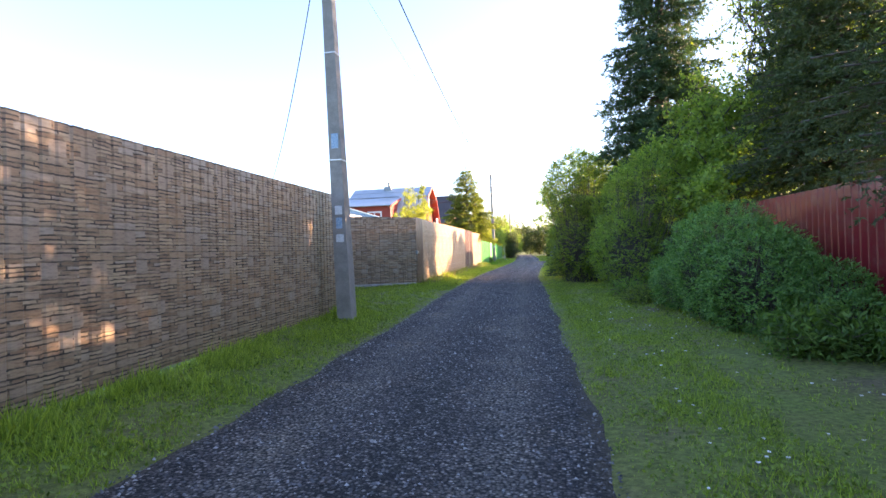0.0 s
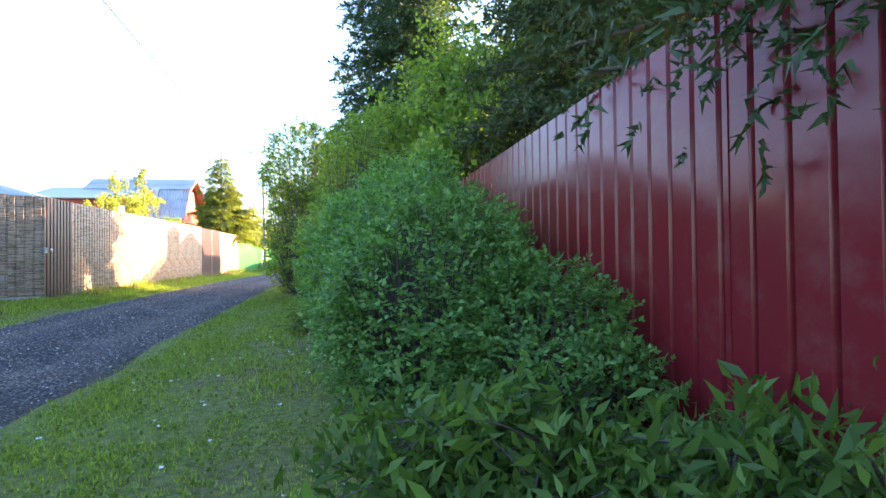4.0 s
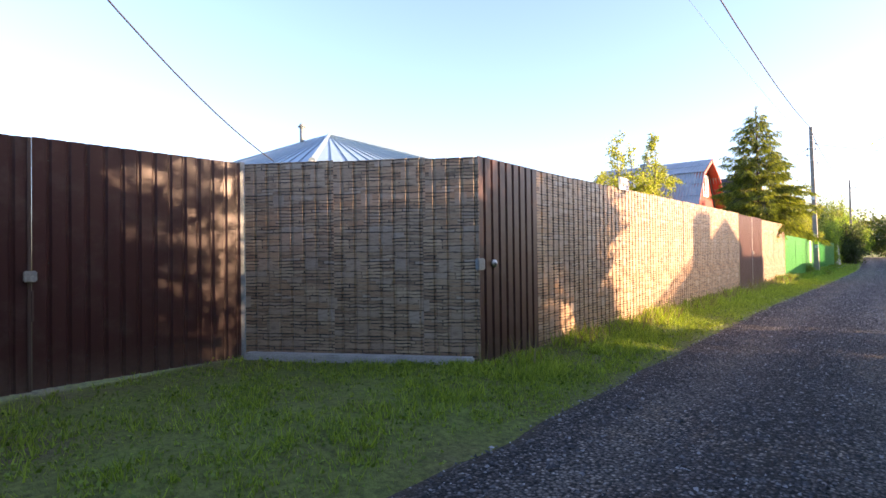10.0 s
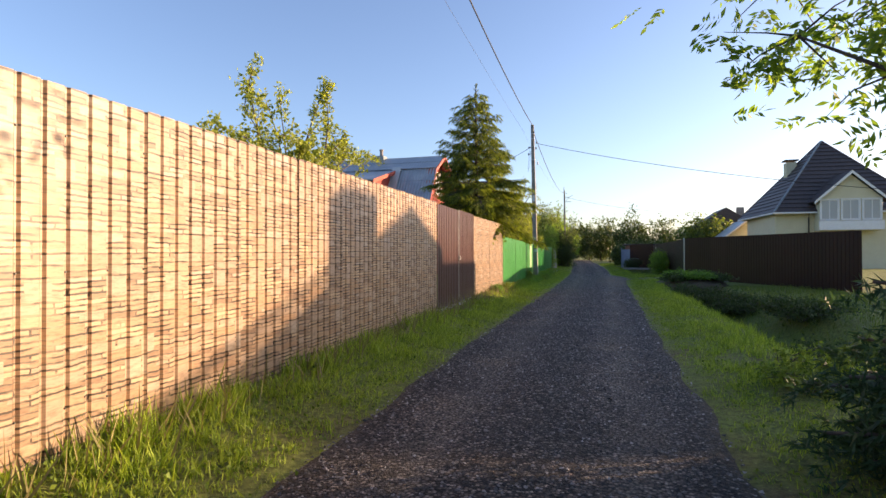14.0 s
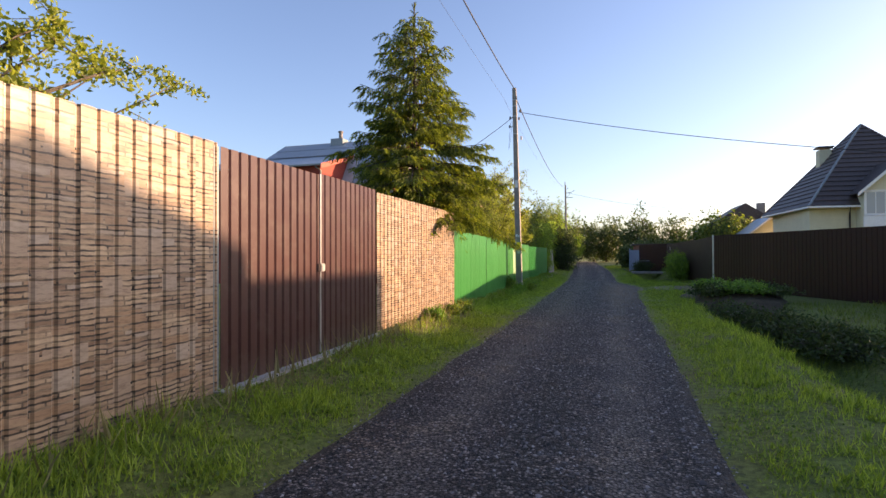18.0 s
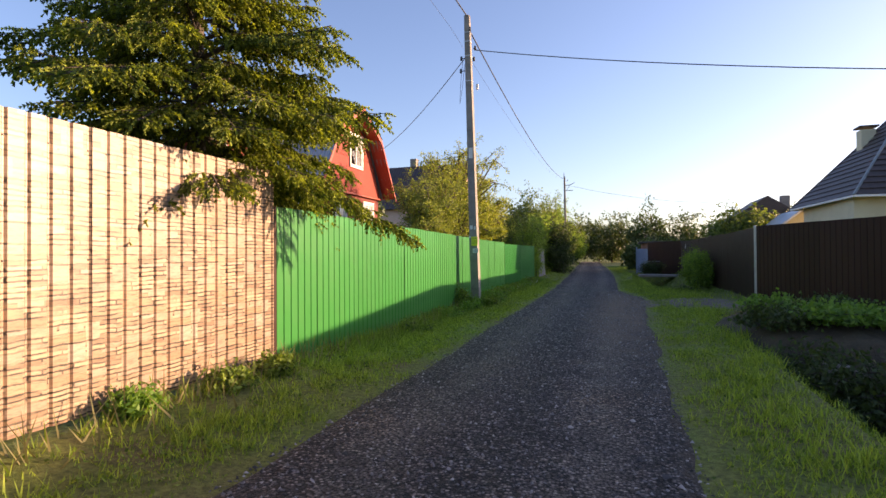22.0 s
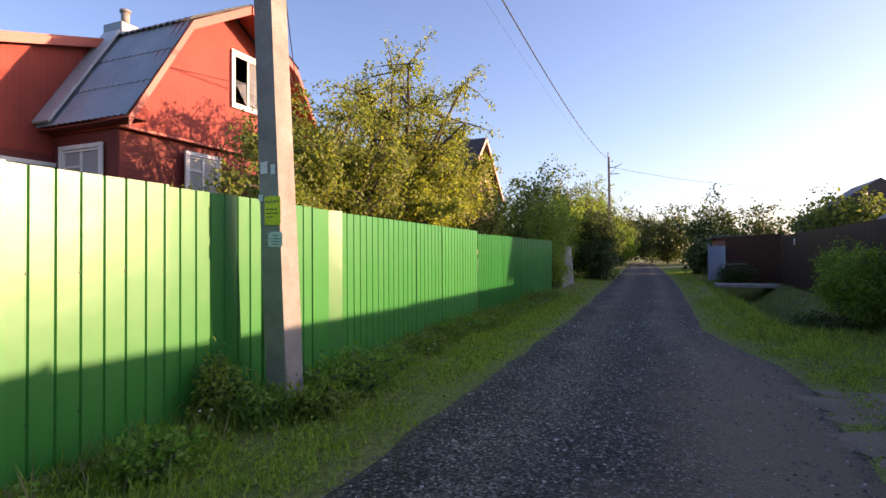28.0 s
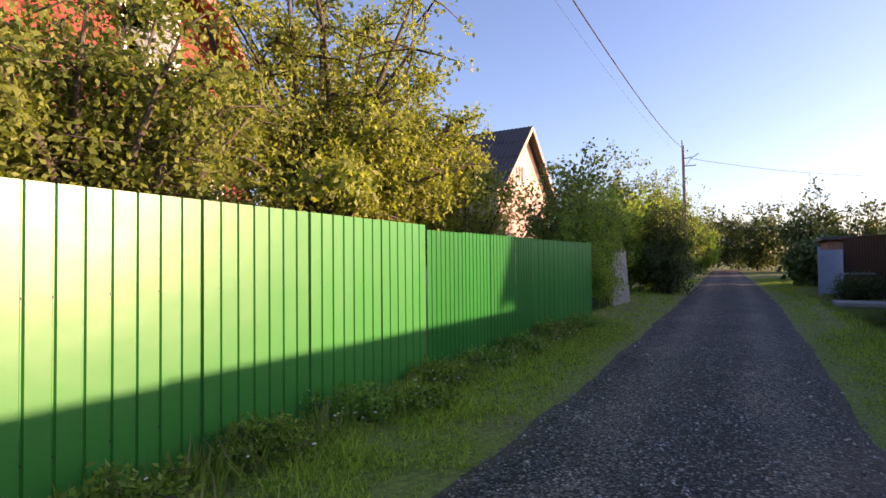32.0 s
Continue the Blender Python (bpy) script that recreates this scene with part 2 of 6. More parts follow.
# ---- ground ----
YT = np.arange(-3000, 3001) * 0.05
T_XL = np.interp(YT, [-12, 3, 10, 17, 26, 40, 55, 68, 90, 130], [-1.9, -2.25, -2.42, -2.75, -3.08, -3.15, -3.45, -4.1, -5.4, -8.0]).tolist()
T_XR = np.interp(YT, [-12, 3, 9, 16, 23, 33, 45, 47.5, 49.5, 51.8, 53.6, 55.5, 65, 75, 90, 130], [1.1, 0.95, 0.68, 0.35, -0.08, -0.16, -0.17, -0.15, -0.05, 0.02, -0.4, -0.82, -1.05, -1.4, -2.2, -4.4]).tolist()
T_VL = np.interp(YT, [-20, 38.5, 42, 62, 68], [0.13, 0.13, -0.08, -0.07, 0.1]).tolist()
T_ZR = np.interp(YT, [-20, 4, 15, 30, 60, 150], [-0.17, -0.15, 0.0, 0.05, 0.07, 0.1]).tolist()
T_DC = np.interp(YT, [26, 42, 52, 62, 71, 80], [2.5, 2.15, 1.6, 1.5, 1.15, 0.6]).tolist()


def at_y(y):
    return max(0, min(6000, int(y * 20 + 3000.5)))


def xl(y):
    return T_XL[at_y(y)]


def xr(y):
    return T_XR[at_y(y)]


def zr(y):
    return T_ZR[at_y(y)]


def ditch(x, y):
    c = T_DC[at_y(y)]
    on = max(0.0, min(1.0, (y - 27) / 2.0)) * max(0.0, min(1.0, (43.5 - y) / 1.2)) + max(0.0, min(1.0, (y - 55.5) / 2.0)) * max(0.0, min(1.0, (80 - y) / 3))
    d = abs(x - c) / (1.15 if y < 50 else 1.3)
    return -0.75 * on * max(0.0, 1 - d * d) if d < 1 else 0.0


def ground_z(x, y):
    a, b, z = xl(y), xr(y), zr(y)
    if x < a:
        z += T_VL[at_y(y)] * min(1.0, (a - x) / 1.3) - 0.01
    elif x > b:
        z += 0.05 * min(1.0, (x - b) / 1.0) - 0.01 + ditch(x, y)
    else:
        u = (x - a) / (b - a)
        z -= 0.03 + 0.012 * math.cos((u - 0.28) * 4 * math.pi)
    return z + 0.018 * noise.noise(Vector((x * 0.9, y * 0.9, 3.3)))


def road_z(x, y):
    u = (x - xl(y)) / (xr(y) - xl(y))
    return zr(y) + 0.03 - 0.035 * (2 * u - 1) ** 2 - 0.018 * (math.exp(-((u - 0.27) / 0.1) ** 2) + math.exp(-((u - 0.75) / 0.1) ** 2)) + 0.012 * noise.noise(Vector((x * 1.3, y * 0.9, 7.7)))


def soil_material():
    m, n, l, b = material("grass_ground", 0.95)
    v = coords(n)
    a, f, s = noise_tex(n, l, 0.7, 5, 0.6, v), noise_tex(n, l, 18, 5, 0.7, v), noise_tex(n, l, 90, 3, 0.6, v)
    r = ramp(n, [(0.30, (0.17, 0.13, 0.07)), (0.42, (0.165, 0.185, 0.045)), (0.7, (0.145, 0.215, 0.034))])
    l.new(a.outputs[0], r.inputs[0])
    g = ramp(n, [(0.32, (0.4, 0.4, 0.36)), (0.68, (1.4, 1.4, 1.3))])
    l.new(f.outputs[0], g.inputs[0])
    l.new(mix(n, l, 1.0, r.outputs[0], g.outputs[0], "MULTIPLY"), b.inputs["Base Color"])
    bump(n, l, b, s.outputs[0], 0.8, 0.03)
    return m


def gravel_material():
    m, n, l, b = material("gravel", 0.85)
    v = coords(n)
    vo = n.new("ShaderNodeTexVoronoi")
    vo.inputs["Scale"].default_value = 42.0
    l.new(v, vo.inputs["Vector"])
    vb = n.new("ShaderNodeTexVoronoi")
    vb.inputs["Scale"].default_value = 95.0
    l.new(v, vb.inputs["Vector"])
    sep = n.new("ShaderNodeSeparateColor")
    l.new(vo.outputs["Color"], sep.inputs[0])
    r = ramp(n, [(0.0, (0.012, 0.0115, 0.0115)), (0.4, (0.064, 0.061, 0.059)), (0.78, (0.215, 0.205, 0.195)), (1.0, (0.56, 0.535, 0.5))])
    l.new(sep.outputs[0], r.inputs[0])
    # wheel tracks packed with pale fines, coarse dark stone between and beside them
    uv = n.new("ShaderNodeSeparateXYZ")
    l.new(coords(n, "UV"), uv.inputs[0])
    wander = noise_tex(n, l, 0.8, 4, 0.6, v)
    acr = n.new("ShaderNodeMath")
    acr.operation = "MULTIPLY_ADD"
    l.new(wander.outputs[0], acr.inputs[0])
    acr.inputs[1].default_value = 0.22
    l.new(uv.outputs[0], acr.inputs[2])
    wear = ramp(n, [(0.0, (0.5, 0.5, 0.5)), (0.22, (0.12, 0.12, 0.12)), (0.38, (0.8, 0.8, 0.8)), (0.6, (0.0, 0.0, 0.0)), (0.68, (0.0, 0.0, 0.0)), (0.86, (0.85, 0.85, 0.85)), (1.0, (0.1, 0.1, 0.1))])
    l.new(acr.outputs[0], wear.inputs[0])
    fines = mix(n, l, vb.outputs["Distance"], (0.188, 0.171, 0.154), (0.104, 0.095, 0.087))
    packed = n.new("ShaderNodeMath")
    packed.operation = "MULTIPLY"
    packed.inputs[1].default_value = 0.8
    l.new(wear.outputs[0], packed.inputs[0])
    # shade between the stones, put into the colour: pale tops, near-black edges
    gap_shade = ramp(n, [(0.18, (1.25, 1.25, 1.25)), (0.45, (0.75, 0.75, 0.75)), (0.7, (0.08, 0.08, 0.08))])
    l.new(vo.outputs["Distance"], gap_shade.inputs[0])
    tone = mix(n, l, 1.0, mix(n, l, packed.outputs[0], r.outputs[0], fines), gap_shade.outputs[0], "MULTIPLY")
    a = noise_tex(n, l, 0.8, 6, 0.7, v)
    ar = ramp(n, [(0.36, (0.75, 0.74, 0.74)), (0.55, (1.16, 1.1, 1.04)), (0.70, (1.6, 1.32, 1.06))])
    l.new(a.outputs[0], ar.inputs[0])
    loose = ramp(n, [(0.0, (0.56, 0.56, 0.56)), (0.3, (0.76, 0.72, 0.72)), (0.7, (1.2, 1.19, 1.16))])
    l.new(wear.outputs[0], loose.inputs[0])
    tone = mix(n, l, 1.0, tone, loose.outputs[0], "MULTIPLY")
    off = n.new("ShaderNodeMath")
    off.operation = "SUBTRACT"
    off.inputs[1].default_value = 0.5
    l.new(uv.outputs[0], off.inputs[0])
    ab = n.new("ShaderNodeMath")
    ab.operation = "ABSOLUTE"
    l.new(off.outputs[0], ab.inputs[0])
    ragged = noise_tex(n, l, 5.0, 4, 0.7, v)
    edge = n.new("ShaderNodeMath")
    edge.operation = "MULTIPLY_ADD"
    l.new(ragged.outputs[0], edge.inputs[0])
    edge.inputs[1].default_value = 0.14
    l.new(ab.outputs[0], edge.inputs[2])
    er = ramp(n, [(0.49, (0, 0, 0)), (0.55, (0.9, 0.9, 0.9))])
    l.new(edge.outputs[0], er.inputs[0])
    stony = mix(n, l, 1.0, tone, ar.outputs[0], "MULTIPLY")
    # trodden brown fines where the drive meets the lane
    mp = n.new("ShaderNodeMapping")
    mp.vector_type = "TEXTURE"
    mp.inputs["Location"].default_value, mp.inputs["Scale"].default_value = (-0.4, 49.2, 0), (1.3, 7.5, 1)
    l.new(v, mp.inputs[0])
    far = n.new("ShaderNodeVectorMath")
    far.operation = "LENGTH"
    l.new(mp.outputs[0], far.inputs[0])
    rag = noise_tex(n, l, 1.6, 6, 0.7, v)
    fa = n.new("ShaderNodeMath")
    fa.operation = "MULTIPLY_ADD"
    l.new(rag.outputs[0], fa.inputs[0])
    fa.inputs[1].default_value = 1.5
    l.new(far.outputs["Value"], fa.inputs[2])
    fr = ramp(n, [(0.55, (0.85, 0.85, 0.85)), (0.95, (0, 0, 0))])
    half = n.new("ShaderNodeMath")
    half.operation = "MULTIPLY"
    half.inputs[1].default_value = 0.5
    l.new(fa.outputs[0], half.inputs[0])
    l.new(half.outputs[0], fr.inputs[0])
    dust = mix(n, l, vb.outputs["Distance"], (0.25, 0.172, 0.115), (0.15, 0.102, 0.07))
    stony = mix(n, l, fr.outputs[0], stony, dust)
    l.new(mix(n, l, er.outputs[0], stony, (0.075, 0.058, 0.038)), b.inputs["Base Color"])
    mul = n.new("ShaderNodeMath")
    mul.operation = "ADD"
    l.new(vo.outputs["Distance"], mul.inputs[0])
    l.new(vb.outputs["Distance"], mul.inputs[1])
    k = n.new("ShaderNodeBump")
    k.invert = True
    k.inputs["Strength"].default_value, k.inputs["Distance"].default_value = 0.9, 0.018
    l.new(mul.outputs[0], k.inputs["Height"])
    l.new(k.outputs[0], b.inputs["Normal"])
    return m


M_SOIL, M_GRAVEL = soil_material(), gravel_material()

gx = np.r_[-2500, -800, -250, -80, -30, -15, np.arange(-8, 9.01, 0.2), 15, 30, 80, 250, 800, 2500]
gy = np.r_[-2500, -800, -250, -80, -30, np.arange(-12, 100.01, 0.4), 115, 130, 180, 300, 800, 2500]
gv = [(x, y, ground_z(x, y)) for y in gy for x in gx]
nx = len(gx)
gf = [(j * nx + i, j * nx + i + 1, (j + 1) * nx + i + 1, (j + 1) * nx + i) for j in range(len(gy) - 1) for i in range(nx - 1)]
tagged(part("ground", mesh_of("ground", gv, gf, smooth=True), M_SOIL), "grassy verge and garden soil along the lane", "ground", kind="structure")

ry = np.r_[np.arange(-12, 100, 0.3), np.arange(100, 140, 2)]
rv, rf, ruv = [], [], []
NU = 15
for j, y in enumerate(ry):
    a = xl(y) + 0.10 * noise.noise(Vector((0, y * 1.1, 0))) + 0.05 * noise.noise(Vector((0, y * 4.1, 0)))
    b = xr(y) + 0.12 * noise.noise(Vector((9, y * 0.9, 0))) + 0.06 * noise.noise(Vector((9, y * 3.7, 0)))
    for i in range(NU):
        x = a + (b - a) * i / (NU - 1)
        ruv.append((i / (NU - 1), y))
        rv.append((x, y, road_z(x, y) - (0.03 if i in (0, NU - 1) else 0)))
    if j:
        o = (j - 1) * NU
        rf += [(o + i, o + i + 1, o + NU + i + 1, o + NU + i) for i in range(NU - 1)]
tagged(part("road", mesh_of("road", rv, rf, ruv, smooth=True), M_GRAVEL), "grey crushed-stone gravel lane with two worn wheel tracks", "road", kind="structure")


# ---- corrugated sheet fences ----
SHEETS = {}


def sheet_mesh(width, height, pitch, groove, depth, mat, thick=0.003):
    """One profiled steel sheet: x along the fence, front towards -y, flat ridges and narrow grooves."""
    key = (round(width, 3), round(height, 3), pitch, groove, depth, mat.name)
    if key in SHEETS:
        return SHEETS[key]
    prof, x, slope = [], 0.0, groove * 0.36
    while x < width - 1e-4:
        r = pitch - groove
        for dx, d in ((0, 0), (r, 0), (r + slope, depth), (pitch - slope, depth)):
            if x + dx < width:
                prof.append((x + dx, d))
        x += pitch
    prof.append((width, 0.0))
    n = len(prof)
    vs, uv = [], []
    for off in (0, thick):
        for z in (0.0, height):
            for px_, d in prof:
                vs.append((px_, d + off, z))
                uv.append((px_, z))
    fs = []
    for i in range(n - 1):
        fs.append((i, i + 1, n + i + 1, n + i))
        fs.append((2 * n + i + 1, 2 * n + i, 3 * n + i, 3 * n + i + 1))
        fs.append((n + i, n + i + 1, 3 * n + i + 1, 3 * n + i))
        fs.append((i + 1, i, 2 * n + i, 2 * n + i + 1))
    fs += [(0, n, 3 * n, 2 * n), (2 * n - 1, n - 1, 3 * n - 1, 4 * n - 1)]
    me = mesh_of("sheet", vs, fs, uv)
    me.materials.append(mat)
    SHEETS[key] = me
    return me


def screws(width, pitch, groove, zs, depth):
    ps = []
    for z in zs:
        x = pitch - groove / 2
        while x < width:
            ps.append(tube([(x, depth + 0.002, z), (x, depth - 0.009, z)], [0.008, 0.006], 6))
            x += pitch * 2
    v, f = join(ps)
    return mesh_of("screws", v, f)


M_SCREW = mottled("screw", (0.05, 0.05, 0.05), (0.08, 0.08, 0.08), 20, 0.5, 0.6, 0)


def frame_at(p0, p1, z0, z1):
    """A pose with x along p0 to p1 and z up, its origin at p0, leaning only along its length."""
    ang = math.atan2(p1[1] - p0[1], p1[0] - p0[0])
    return pose(p0[0], p0[1], z0, 0, 0, math.degrees(ang))


def fence(name, label, p0, p1, z0, z1, height, mat, width=1.085, pitch=0.155, groove=0.044, depth=0.014, screw=None, category="fence", kind="", turn=0.05):
    """A run of sheets from p0 to p1, front to the right of the walk from p0 to p1; each sheet is a part, laid a hair behind the one before."""
    run = math.hypot(p1[0] - p0[0], p1[1] - p0[1])
    ob = thing(name, label, category, frame_at(p0, p1, z0, z1), kind=kind)
    x, k = 0.0, 0
    sc = screws(width, pitch, groove, screw, depth) if screw else None
    while x < run - 0.02:
        w = min(width, run - x)
        if run - x - w < 0.12:
            w = run - x
        w = round(w / 0.005) * 0.005
        sh = part("sheet", sheet_mesh(w + 0.03, height, pitch, groove, depth, mat), None, ob)
        rs = random.Random(k * 7 + int(run * 10))
        sh.matrix_basis = pose(x, 0.002 * (k % 2) + rs.uniform(-0.001, 0.001), (z1 - z0) * x / run + rs.uniform(-0.002, 0.002), rs.uniform(-0.08, 0.08), 0, rs.uniform(-turn, turn))
        if sc and abs(w - width) < 0.01:
            tagged(part("screws", sc, M_SCREW, sh), kind="stuff")
        x += w
        k += 1
    return ob


WALL1 = fence("stone_print_fence", "profiled steel fence printed with brown slate stonework", (-3.25, -6.2), (-3.80, 10.52), 0.0, 0.05, 2.36, M_STONE, depth=0.016, screw=(0.35, 1.2, 2.05))
SPLAY1 = fence("stone_print_fence", "stone-print steel fence set back towards the driveway gate", (-3.80, 10.52), (-6.40, 11.86), 0.08, 0.12, 2.34, M_STONE, depth=0.016, screw=(0.35, 1.2, 2.05))
SPLAY2 = fence("stone_print_fence", "stone-print steel fence angled out from the driveway gate", (-6.42, 16.02), (-4.03, 17.42), 0.14, 0.10, 2.29, M_STONE, depth=0.016, screw=(0.35, 1.2, 2.05))
WALL2 = fence("stone_print_fence", "long profiled steel fence printed with slate stonework, above grass", (-4.10, 18.80), (-4.50, 31.02), 0.05, 0.14, 2.36, M_STONE, depth=0.016, screw=(0.35, 1.2, 2.05))
WALL3 = fence("stone_print_fence", "short stretch of stone-print steel fence beside a spruce", (-4.64, 34.92), (-4.66, 39.40), 0.22, 0.22, 2.24, M_STONE, depth=0.016, screw=(0.35, 1.2, 2.05))


def leaf_gate(name, label, p0, p1, z0, z1, height, lock_at=None, swap=False):
    """A gate of brown profiled sheet in one or two leaves, with a lock box and handle."""
    run = math.hypot(p1[0] - p0[0], p1[1] - p0[1])
    ob = thing(name, label, "gate", frame_at(p0, p1, z0, z1))
    cuts = [0.0, lock_at, run] if lock_at else [0.0, run]
    for i in range(len(cuts) - 1):
        w = cuts[i + 1] - cuts[i] - 0.02
        lf = part("gate_leaf", sheet_mesh(round(w / 0.005) * 0.005, height, 0.155, 0.05, 0.02, M_BROWN), None, ob)
        lf.matrix_basis = pose(cuts[i] + 0.01, 0.003 * i, (z1 - z0) * cuts[i] / run)
        tagged(part("screws", screws(w, 0.155, 0.05, (0.25, 1.15, height - 0.2), 0.02), M_SCREW, lf), kind="stuff")
    return ob


GATE1 = leaf_gate("driveway_gate", "two-leaf dark brown profiled steel driveway gate, closed", (-6.42, 11.95), (-6.42, 15.97), 0.13, 0.15, 2.30, 1.98)
DOOR1 = leaf_gate("garden_door", "narrow dark brown profiled steel garden door, closed", (-4.02, 17.43), (-4.09, 18.79), 0.08, 0.08, 2.33)
GATE2 = leaf_gate("driveway_gate", "two-leaf brown profiled steel gate on a concrete sill", (-4.50, 31.08), (-4.62, 34.87), 0.18, 0.22, 2.29, 1.92)

GREEN1 = fence("green_fence", "bright green profiled steel fence behind a utility pole", (-4.86, 39.62), (-5.17, 49.98), 0.08, -0.02, 1.99, M_GREEN, 1.19, 0.17, 0.028, 0.015, (0.35, 1.3), turn=0.5)
GREEN2 = fence("green_fence", "bright green profiled steel fence below fruit trees", (-5.195, 50.58), (-5.42, 56.30), -0.02, -0.02, 1.98, M_GREEN, 1.19, 0.17, 0.028, 0.015, (0.35, 1.3), turn=0.5)
GREEN3 = fence("green_fence", "narrow-ribbed green profiled steel fence beside the fruit trees", (-5.42, 56.36), (-5.40, 59.2), -0.02, 0.0, 1.92, M_GREEND, 0.95, 0.118, 0.024, 0.012, turn=0.6)
GREEN4 = fence("green_fence", "single narrow-ribbed green steel sheet in the fence", (-5.40, 59.26), (-5.39, 60.0), 0.0, 0.0, 1.91, M_GREEND, 0.74, 0.118, 0.024, 0.012)
GREEN5 = fence("green_fence", "deep green profiled steel fence at the end of the plot", (-5.39, 60.05), (-5.36, 63.9), 0.0, 0.02, 1.90, M_GREEND, 1.15, 0.29, 0.03, 0.014, turn=0.5)
REDF = fence("red_fence", "glossy dark red profiled steel fence behind shrubs", (4.15, 12.2), (4.75, -6.0), -0.10, -0.15, 2.06, M_RED, 1.19, 0.17, 0.036, 0.024)
REDF2 = fence("red_fence", "dark red profiled steel fence among bushes", (3.9, 21.5), (4.15, 12.21), -0.02, -0.10, 1.95, M_RED, 1.19, 0.17, 0.036, 0.024)
BRF1 = fence("brown_fence", "dark brown profiled steel fence beyond the ditch", (2.82, 51.2), (6.9, 41.0), 0.08, 0.03, 2.12, M_DBROWN, 1.19, 0.17, 0.028, 0.013)
BRF2 = fence("brown_fence", "dark brown profiled steel fence above the grassy ditch", (2.78, 71.9), (2.85, 57.0), 0.06, 0.06, 2.12, M_DBROWN, 1.19, 0.17, 0.028, 0.013)
BRF4 = fence("brown_fence", "dark brown profiled steel fence turning towards the brick shed", (0.95, 76.2), (2.76, 71.92), 0.08, 0.08, 2.2, M_DBROWN, 1.19, 0.17, 0.028, 0.013)
BRF3 = fence("brown_fence", "dark brown profiled steel fence by the drive", (2.85, 57.0), (2.82, 51.24), 0.06, 0.08, 2.10, M_DBROWN, 1.19, 0.17, 0.028, 0.013)


# ---- utility poles ----
def pole(base, top, w0, w1):
    ob = thing("utility_pole", "tapered grey reinforced-concrete utility pole", "utility pole", pose(*base))
    d = Vector(top) - Vector(base)
    bm = bmesh.new()
    rings = []
    for k in range(9):
        f = k / 8 * 1.04 - 0.04
        w = w0 + (w1 - w0) * f
        c = d * f
        rings.append([bm.verts.new((c.x + sx * w * 0.5 * tw, c.y + sy * w * 0.5, c.z)) for sx, sy, tw in ((-1, -1, 1), (1, -1, 0.86), (1, 1, 0.86), (-1, 1, 1))])
    for a, b in zip(rings, rings[1:]):
        for i in range(4):
            bm.faces.new((a[i], a[(i + 1) % 4], b[(i + 1) % 4], b[i]))
    bm.faces.new(rings[-1])
    bm.faces.new(rings[0][::-1])
    bmesh.ops.bevel(bm, geom=[e for e in bm.edges if abs(e.verts[0].co.z - e.verts[1].co.z) > 0.2], offset=0.02, segments=2, affect="EDGES")
    part("shaft", bm, M_CONC, ob)
    return ob


POLE1 = pole((-3.25, 9.1, 0.0), (-3.68, 9.45, 8.6), 0.30, 0.17)
POLE2 = pole((-4.675, 48.9, 0.1), (-4.80, 48.6, 8.14), 0.255, 0.16)
POLE3 = pole((-6.4, 92.0, 0.2), (-6.5, 92.2, 9.6), 0.30, 0.17)


# ---- plants ----
def leaf_mesh(name, P, size, rng, droop=0.0, ratio=0.55, fold=0.15, dirs=None, flat=False, face=None):
    """Small folded leaves at the points P."""
    n = len(P)
    d = rng.normal(size=(n, 3)) if dirs is None else dirs + rng.normal(size=(n, 3)) * 0.45
    d[:, 2] -= droop
    d /= np.linalg.norm(d, axis=1, keepdims=True) + 1e-9
    s = np.cross(d, rng.normal(size=(n, 3)) * (0.45 if flat else 1.0) + np.array([0, 0, 1.0 if flat else 0.0])) if face is None else np.cross(d, face + rng.normal(size=(n, 3)) * 0.4)
    s /= np.linalg.norm(s, axis=1, keepdims=True) + 1e-9
    nn = np.cross(d, s)
    L = size * rng.uniform(0.65, 1.3, (n, 1))
    v = np.stack([P, P + d * L * 0.45 + s * L * ratio * 0.5 + nn * L * fold, P + d * L, P + d * L * 0.45 - s * L * ratio * 0.5 + nn * L * fold], 1).reshape(-1, 3)
    f = np.arange(4 * n).reshape(-1, 4)
    me = bpy.data.meshes.new(name)
    me.vertices.add(4 * n)
    me.vertices.foreach_set("co", v.ravel())
    me.loops.add(4 * n)
    me.loops.foreach_set("vertex_index", f.ravel())
    me.polygons.add(n)
    me.polygons.foreach_set("loop_start", np.arange(0, 4 * n, 4))
    me.update(calc_edges=True)
    return me


def feather_mesh(name, P, size, rng):
    """Compound leaves: six pairs of narrow leaflets and a last one along each drooping stalk."""
    n = len(P)
    d = rng.normal(size=(n, 3))
    d[:, 2] = d[:, 2] * 0.5 - 0.7
    d /= np.linalg.norm(d, axis=1, keepdims=True)
    s = np.cross(d, rng.normal(size=(n, 3)) + np.array([0, 0, 1.5]))
    s /= np.linalg.norm(s, axis=1, keepdims=True)
    L = size * rng.uniform(0.75, 1.2, (n, 1))
    pp, dd = [P + d * L], [d]
    for k in range(6):
        for sg in (-1, 1):
            pp.append(P + d * L * (0.18 + 0.14 * k))
            dd.append(s * sg * 0.9 + d * 0.45)
    return leaf_mesh(name, np.concatenate(pp), size * 0.40, rng, 0.0, 0.36, 0.06, np.concatenate(dd) * 3)


